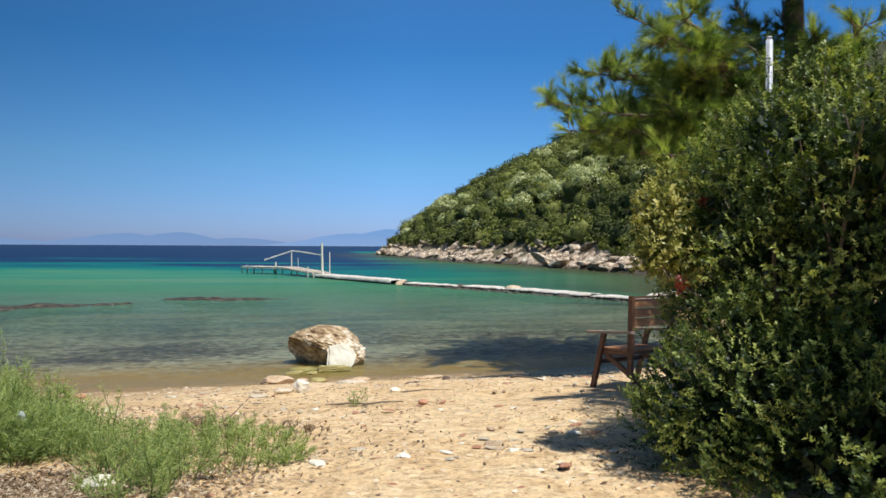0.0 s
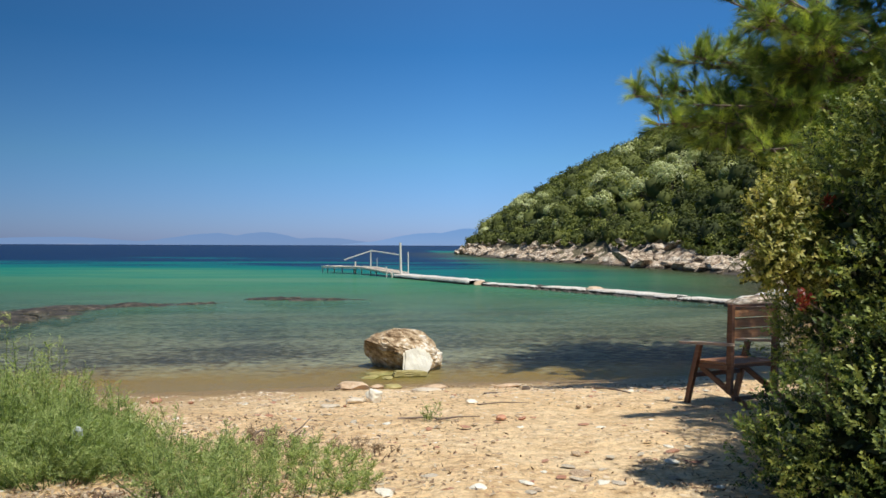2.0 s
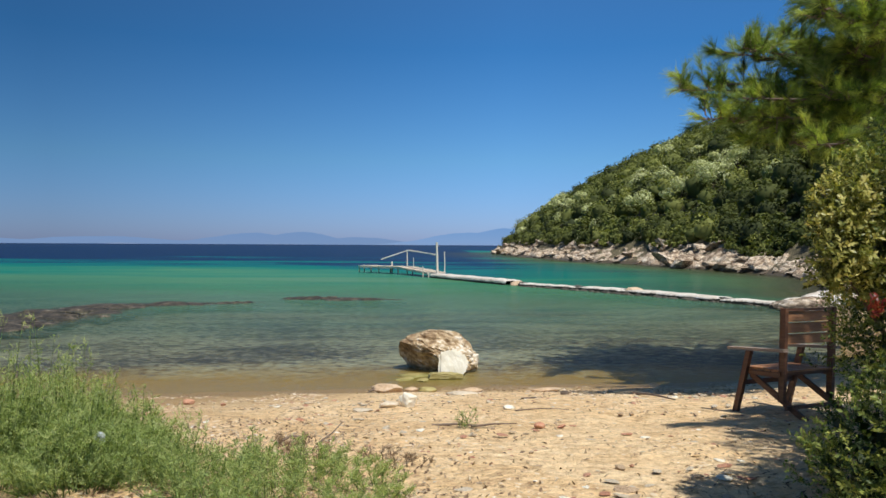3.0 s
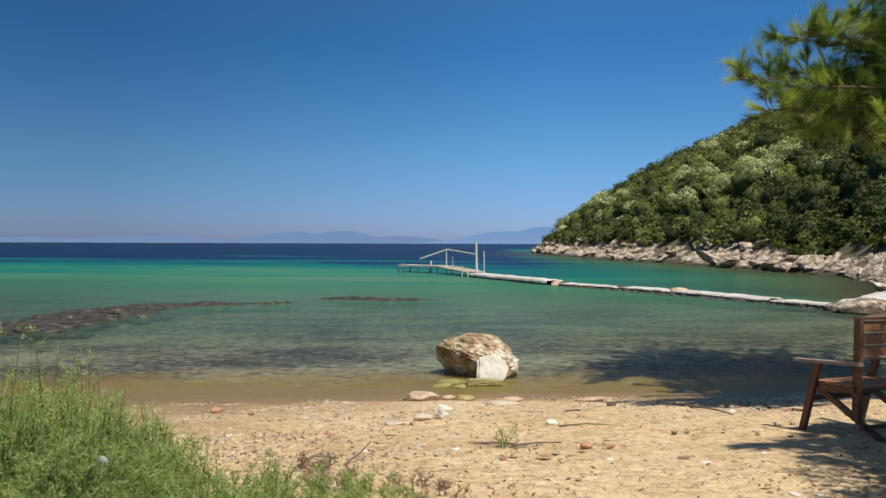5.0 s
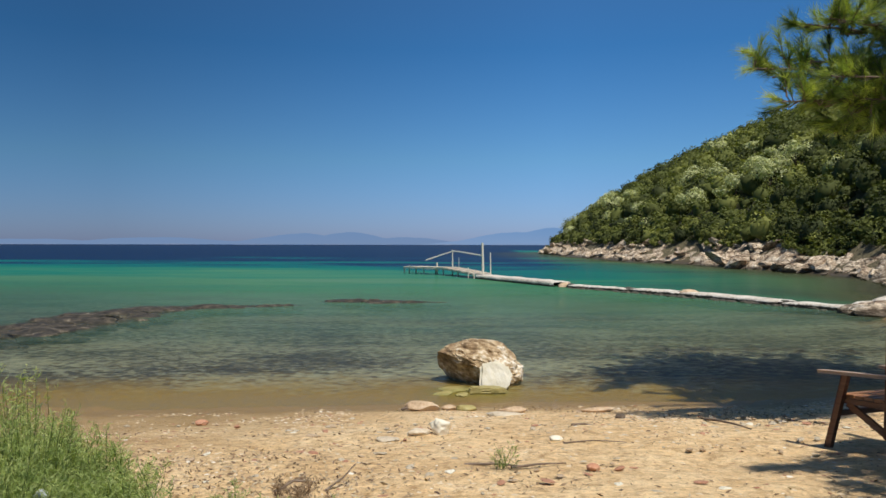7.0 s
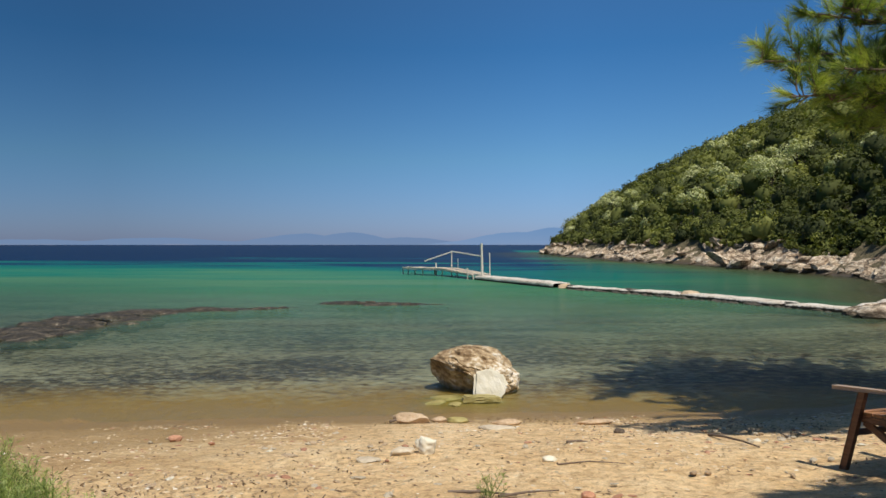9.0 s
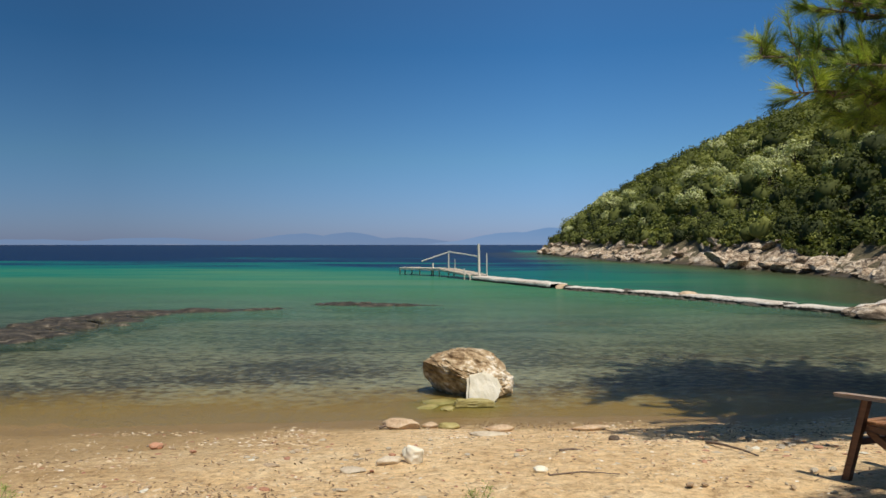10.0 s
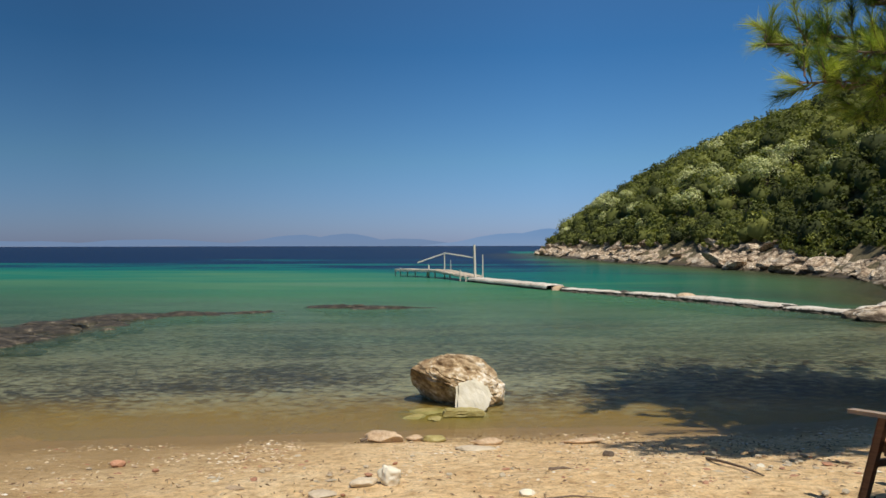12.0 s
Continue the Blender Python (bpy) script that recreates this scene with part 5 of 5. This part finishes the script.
    for k in range(stems):
        c = lumps[rng.integers(0, len(lumps))]
        w = rng.normal(0, 1, 3)
        w[2] = abs(w[2])
        tip = c[:3] + w / np.linalg.norm(w) * c[3:] * 0.85
        foot = np.array([rng.normal(0, 0.25), rng.normal(0, 0.3), -0.05])
        bend = foot * 0.5 + tip * 0.5 + rng.normal(0, 0.12, 3)
        runs.append(([tuple(foot), tuple(bend), tuple(tip)], (0.028, 0.016, 0.004)))
    hang("stalk", tubes("stalk", runs, TWIG, 5), m)
    return m, lumps


# the last three lumps are an unseen overhang, added to shade the leaves below
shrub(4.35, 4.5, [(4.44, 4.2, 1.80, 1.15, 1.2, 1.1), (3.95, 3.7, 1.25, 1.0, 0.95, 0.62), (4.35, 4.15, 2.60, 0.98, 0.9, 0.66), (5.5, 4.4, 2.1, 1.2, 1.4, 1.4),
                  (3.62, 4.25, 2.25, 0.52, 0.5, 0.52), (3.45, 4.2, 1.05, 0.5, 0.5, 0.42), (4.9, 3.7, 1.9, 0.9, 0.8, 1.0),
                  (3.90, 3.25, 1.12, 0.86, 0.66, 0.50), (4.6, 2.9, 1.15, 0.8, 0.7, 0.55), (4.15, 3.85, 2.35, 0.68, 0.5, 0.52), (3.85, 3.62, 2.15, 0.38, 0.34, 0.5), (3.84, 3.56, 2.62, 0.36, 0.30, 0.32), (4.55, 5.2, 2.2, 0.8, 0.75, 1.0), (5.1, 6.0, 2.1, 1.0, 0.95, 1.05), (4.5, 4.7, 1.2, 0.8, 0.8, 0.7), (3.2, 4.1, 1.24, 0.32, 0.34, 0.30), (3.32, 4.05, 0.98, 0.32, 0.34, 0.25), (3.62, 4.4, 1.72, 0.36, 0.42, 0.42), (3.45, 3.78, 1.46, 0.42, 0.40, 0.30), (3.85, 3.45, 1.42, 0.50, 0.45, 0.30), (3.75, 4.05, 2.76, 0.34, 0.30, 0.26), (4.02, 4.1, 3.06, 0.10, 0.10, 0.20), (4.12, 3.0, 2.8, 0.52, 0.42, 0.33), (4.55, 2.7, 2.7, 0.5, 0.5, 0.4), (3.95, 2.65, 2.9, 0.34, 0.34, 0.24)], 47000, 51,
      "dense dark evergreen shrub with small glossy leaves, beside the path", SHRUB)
shrub(4.4, 4.9, [(3.10, 4.25, 2.34, 0.12, 0.14, 0.14), (3.24, 4.35, 2.46, 0.12, 0.14, 0.13), (3.06, 4.2, 2.18, 0.11, 0.13, 0.14), (3.24, 4.3, 2.1, 0.17, 0.18, 0.18), (3.0, 4.18, 2.06, 0.07, 0.09, 0.10)], 900, 53,
      "slender yellowing twig growth at the dark shrub's edge", YELLOWED, 3, 200, -0.35)


def red_sprig(x, y, z, seed):
    rng = np.random.default_rng(seed)
    m = thing("red_leaf_sprig", pose(x, y, z), "sprig of withered red leaves caught in the shrub", "leaves", "red leaves in the shrub")
    n = 46
    p = rng.normal(0, 0.022, (n, 3))
    v, f, t = leaf_cards(rng, p, rng.normal(0, 1, (n, 3)), 0.016, rng.random(n), 2.2)
    hang("leaves", solid("leaves", v, f, RED_LEAF, False, t), m)
    hang("twig", tubes("twig", [([(0.25, 0.1, -0.12), (0, 0, 0)], (0.005, 0.002))], TWIG, 4), m)


red_sprig(3.42, 4.30, 2.41, 1)
red_sprig(3.12, 4.0, 1.92, 2)


# ---- pine ----
def limb_to(tree, rng, start, tip, spread, branches, needles, wide, bare=0.42, cones=None, needle_light=1.0):
    """One limb from the trunk out to its tip: bark-brown wood, side branches, shoots, and brushes of needles at their ends."""
    tuft_at, tuft_way, tuft_outward = [], [], []
    a, b = np.array(start, float), np.array(tip, float)
    length = np.linalg.norm(b - a)
    b = a + (b - a) * (1 - 0.22 / length)
    bend = (a + b) / 2 + np.array([rng.normal(0, 0.1), rng.normal(0, 0.1), 0.10 * length])
    runs = [([tuple(a), tuple((a + bend) / 2 + (0, 0, 0.03)), tuple(bend), tuple((bend + b) / 2), tuple(b)], (0.040, 0.032, 0.024, 0.016, 0.007))]
    for j in range(branches):
        s = bare + (1 - bare) * (j + rng.random()) / branches
        p = a * (1 - s) ** 2 + 2 * bend * s * (1 - s) + b * s * s
        along = (b - a) / length
        side = rng.normal(0, 1, 3) * (1, 1, 0.55)
        go = along * rng.uniform(0.3, 0.9) + side * 0.65
        go /= np.linalg.norm(go)
        reach = spread * rng.uniform(0.5, 1.05) * (1.15 - 0.6 * s)
        q = p + go * reach + (0, 0, 0.05 * reach)
        mid = (p + q) / 2 + rng.normal(0, 0.03, 3) - (0, 0, 0.05)
        runs.append(([tuple(p), tuple(mid), tuple(q)], (0.012, 0.009, 0.005)))
        shoots = max(3, int(reach * 14))
        for i in range(shoots):
            u = 0.25 + 0.75 * (i + rng.random()) / shoots
            r = p * (1 - u) ** 2 + 2 * mid * u * (1 - u) + q * u * u
            way = go * 0.9 + rng.normal(0, 0.5, 3) + (0, 0, 0.30)
            way /= np.linalg.norm(way)
            end = r + way * rng.uniform(0.10, 0.24)
            runs.append(([tuple(r), tuple(end)], (0.006, 0.004)))
            tuft_at.append(end), tuft_way.append(way), tuft_outward.append(s * u)
            if cones is not None and s < 0.8 and rng.random() < 0.014:
                cones.append(r)
        tuft_at.append(q), tuft_way.append(go), tuft_outward.append(s)
    for j in range(14):
        s = 0.70 + 0.30 * (j + rng.random()) / 14
        p = a * (1 - s) ** 2 + 2 * bend * s * (1 - s) + b * s * s
        way = (b - a) / length + rng.normal(0, 0.55, 3) + (0, 0, 0.25)
        way /= np.linalg.norm(way)
        runs.append(([tuple(p), tuple(p + way * 0.16)], (0.006, 0.004)))
        tuft_at.append(p + way * 0.18), tuft_way.append(way), tuft_outward.append(1.0)
    limb = hang("limb", tubes("limb", runs, TWIG, 4), tree)
    hang("needles", needle_tufts(rng, np.array(tuft_at), np.array(tuft_way), np.array(tuft_outward) * needle_light, needles, wide), limb, "bright yellow-green needle tufts")


def pine(x, y, tall, tips, canopy, seed):
    """tips: ends of the low limbs. canopy: (x, y, z) ends of the high limbs, out of view, which shade beach and shrub.
    """
    rng = np.random.default_rng(seed)
    base = ground_at(x, y)
    tree = thing("pine_tree", pose(x, y, base), "shore pine with dark trunk and bright yellow-green needle tufts", "tree")
    origin = np.array([x, y, base])
    hang("trunk", tubes("trunk", [([(0, 0, -0.3), (0.05, -0.05, 1.5), (0.0, 0.05, 3.5), (-0.1, 0.0, 6.0), (0.0, 0.1, tall)], (0.27, 0.22, 0.19, 0.13, 0.05))], BARK, 12), tree)
    cones = []
    for tip in tips:
        tip = np.array(tip) - origin
        high = tip[2] + base > 5.2
        # high boughs by the trunk: their shade is painted as darker needle tones
        limb_to(tree, rng, (rng.normal(0, 0.02), 0, 1.0 + 0.5 * tip[2]), tip, 0.52, 9 if high else 21, 68, 0.0025, cones=cones, needle_light=0.35 if tip[0] > -1.7 and high else 1.0)
    for tip in canopy:
        limb_to(tree, rng, (rng.normal(0, 0.02), 0, tall - rng.uniform(0.6, 2.2)), np.array(tip) - origin, 1.0, 22, 22, 0.013, 0.30)
    for p in cones[:34]:
        ob = hang("cone", rock_mesh("cone", (0.036, 0.036, 0.058), 900, CONE, 2, 0.5, 0.3), tree, "dry brown cone")
        ob.location = Vector(p) - Vector((0, 0, 0.05))
    return tree


def needle_tufts(rng, at, way, outward, count_each, wide):
    """Brushes of long needles along the last hand's breadth of each shoot, sweeping forward."""
    n = len(at)
    # inner tufts darker: older needles plus the crown's shade painted in
    shade = np.clip(0.12 + 0.66 * outward ** 1.7 + rng.normal(0, 0.18, n), 0, 1)
    verts, faces, tones, count = [], [], [], 0
    for j in range(count_each):
        back = rng.uniform(0, 0.15, (n, 1))
        root = at - way * back
        out = rng.normal(0, 1, (n, 3))
        out -= (out * way).sum(1, keepdims=True) * way
        out /= np.linalg.norm(out, axis=1, keepdims=True) + 1e-9
        o = way * rng.uniform(0.75, 1.3, (n, 1)) + out * rng.uniform(0.25, 0.85, (n, 1))
        o /= np.linalg.norm(o, axis=1, keepdims=True)
        side = np.cross(o, rng.normal(0, 1, (n, 3)))
        side *= wide / (np.linalg.norm(side, axis=1, keepdims=True) + 1e-9)
        end = root + o * rng.uniform(0.12, 0.21, (n, 1)) + (0, 0, -0.018)
        verts.append(np.stack([root - side, root + side, end], 1).reshape(-1, 3))
        faces.append(np.arange(n * 3).reshape(-1, 3) + count)
        tones.append(np.repeat(np.clip(shade + rng.normal(0, 0.09, n), 0, 1), 3))
        count += n * 3
    return solid("needles", np.concatenate(verts), np.concatenate(faces), NEEDLES, False, np.concatenate(tones))


# the boughs that hang over the beach, and those nearer the trunk
SEAWARD = [(3.81, 9.0, 3.93), (4.0, 8.8, 3.57), (4.46, 9.3, 4.08), (4.41, 9.2, 4.42), (4.54, 9.0, 4.42), (5.13, 9.5, 4.70), (4.42, 8.7, 3.79), (4.76, 8.9, 3.62), (4.87, 9.6, 3.48),
           (5.18, 9.4, 3.42), (5.09, 8.4, 3.25), (5.64, 8.8, 3.52), (5.63, 8.8, 4.4), (5.28, 8.6, 3.87), (5.37, 9.4, 4.43), (5.75, 8.6, 4.67),
           (5.0, 9.6, 5.38), (5.9, 9.9, 5.2), (5.77, 9.0, 5.31), (6.94, 9.4, 4.64), (6.65, 9.6, 4.21)]
INNER = [(7.29, 10.4, 5.91), (7.8, 10.6, 5.66), (8.0, 10.2, 5.85), (7.45, 8.6, 4.97), (7.61, 8.3, 4.55), (7.96, 8.3, 5.06), (7.83, 8.0, 4.29), (8.27, 8.8, 4.16), (4.9, 8.0, 4.62), (5.25, 8.3, 4.95)]
crown_rng = random.Random(9)
CANOPY = [(x + crown_rng.uniform(-0.3, 0.3), y + crown_rng.uniform(-0.3, 0.3), crown_rng.uniform(7.9, 8.8)) for x in np.arange(5.6, 12.0, 1.02) for y in np.arange(7.6, 14.8, 1.0) if x > 6.2 or 10 < y < 13]
pine(8.9, 11.0, 10.2, SEAWARD + INNER, CANOPY, 71)
# second pine, never in view: added to shade the shrub and nearby sand
UNSEEN_CANOPY = [(x + crown_rng.uniform(-0.3, 0.3), y + crown_rng.uniform(-0.3, 0.3), crown_rng.uniform(5.6, 6.6)) for x in np.arange(4.85, 7.3, 0.6) for y in np.arange(0.7, 5.4, 0.62)]
pine(9.0, 5.2, 7.6, [], UNSEEN_CANOPY + [(10.5, 4.4, 6.0), (9.8, 7.0, 5.6)], 72)
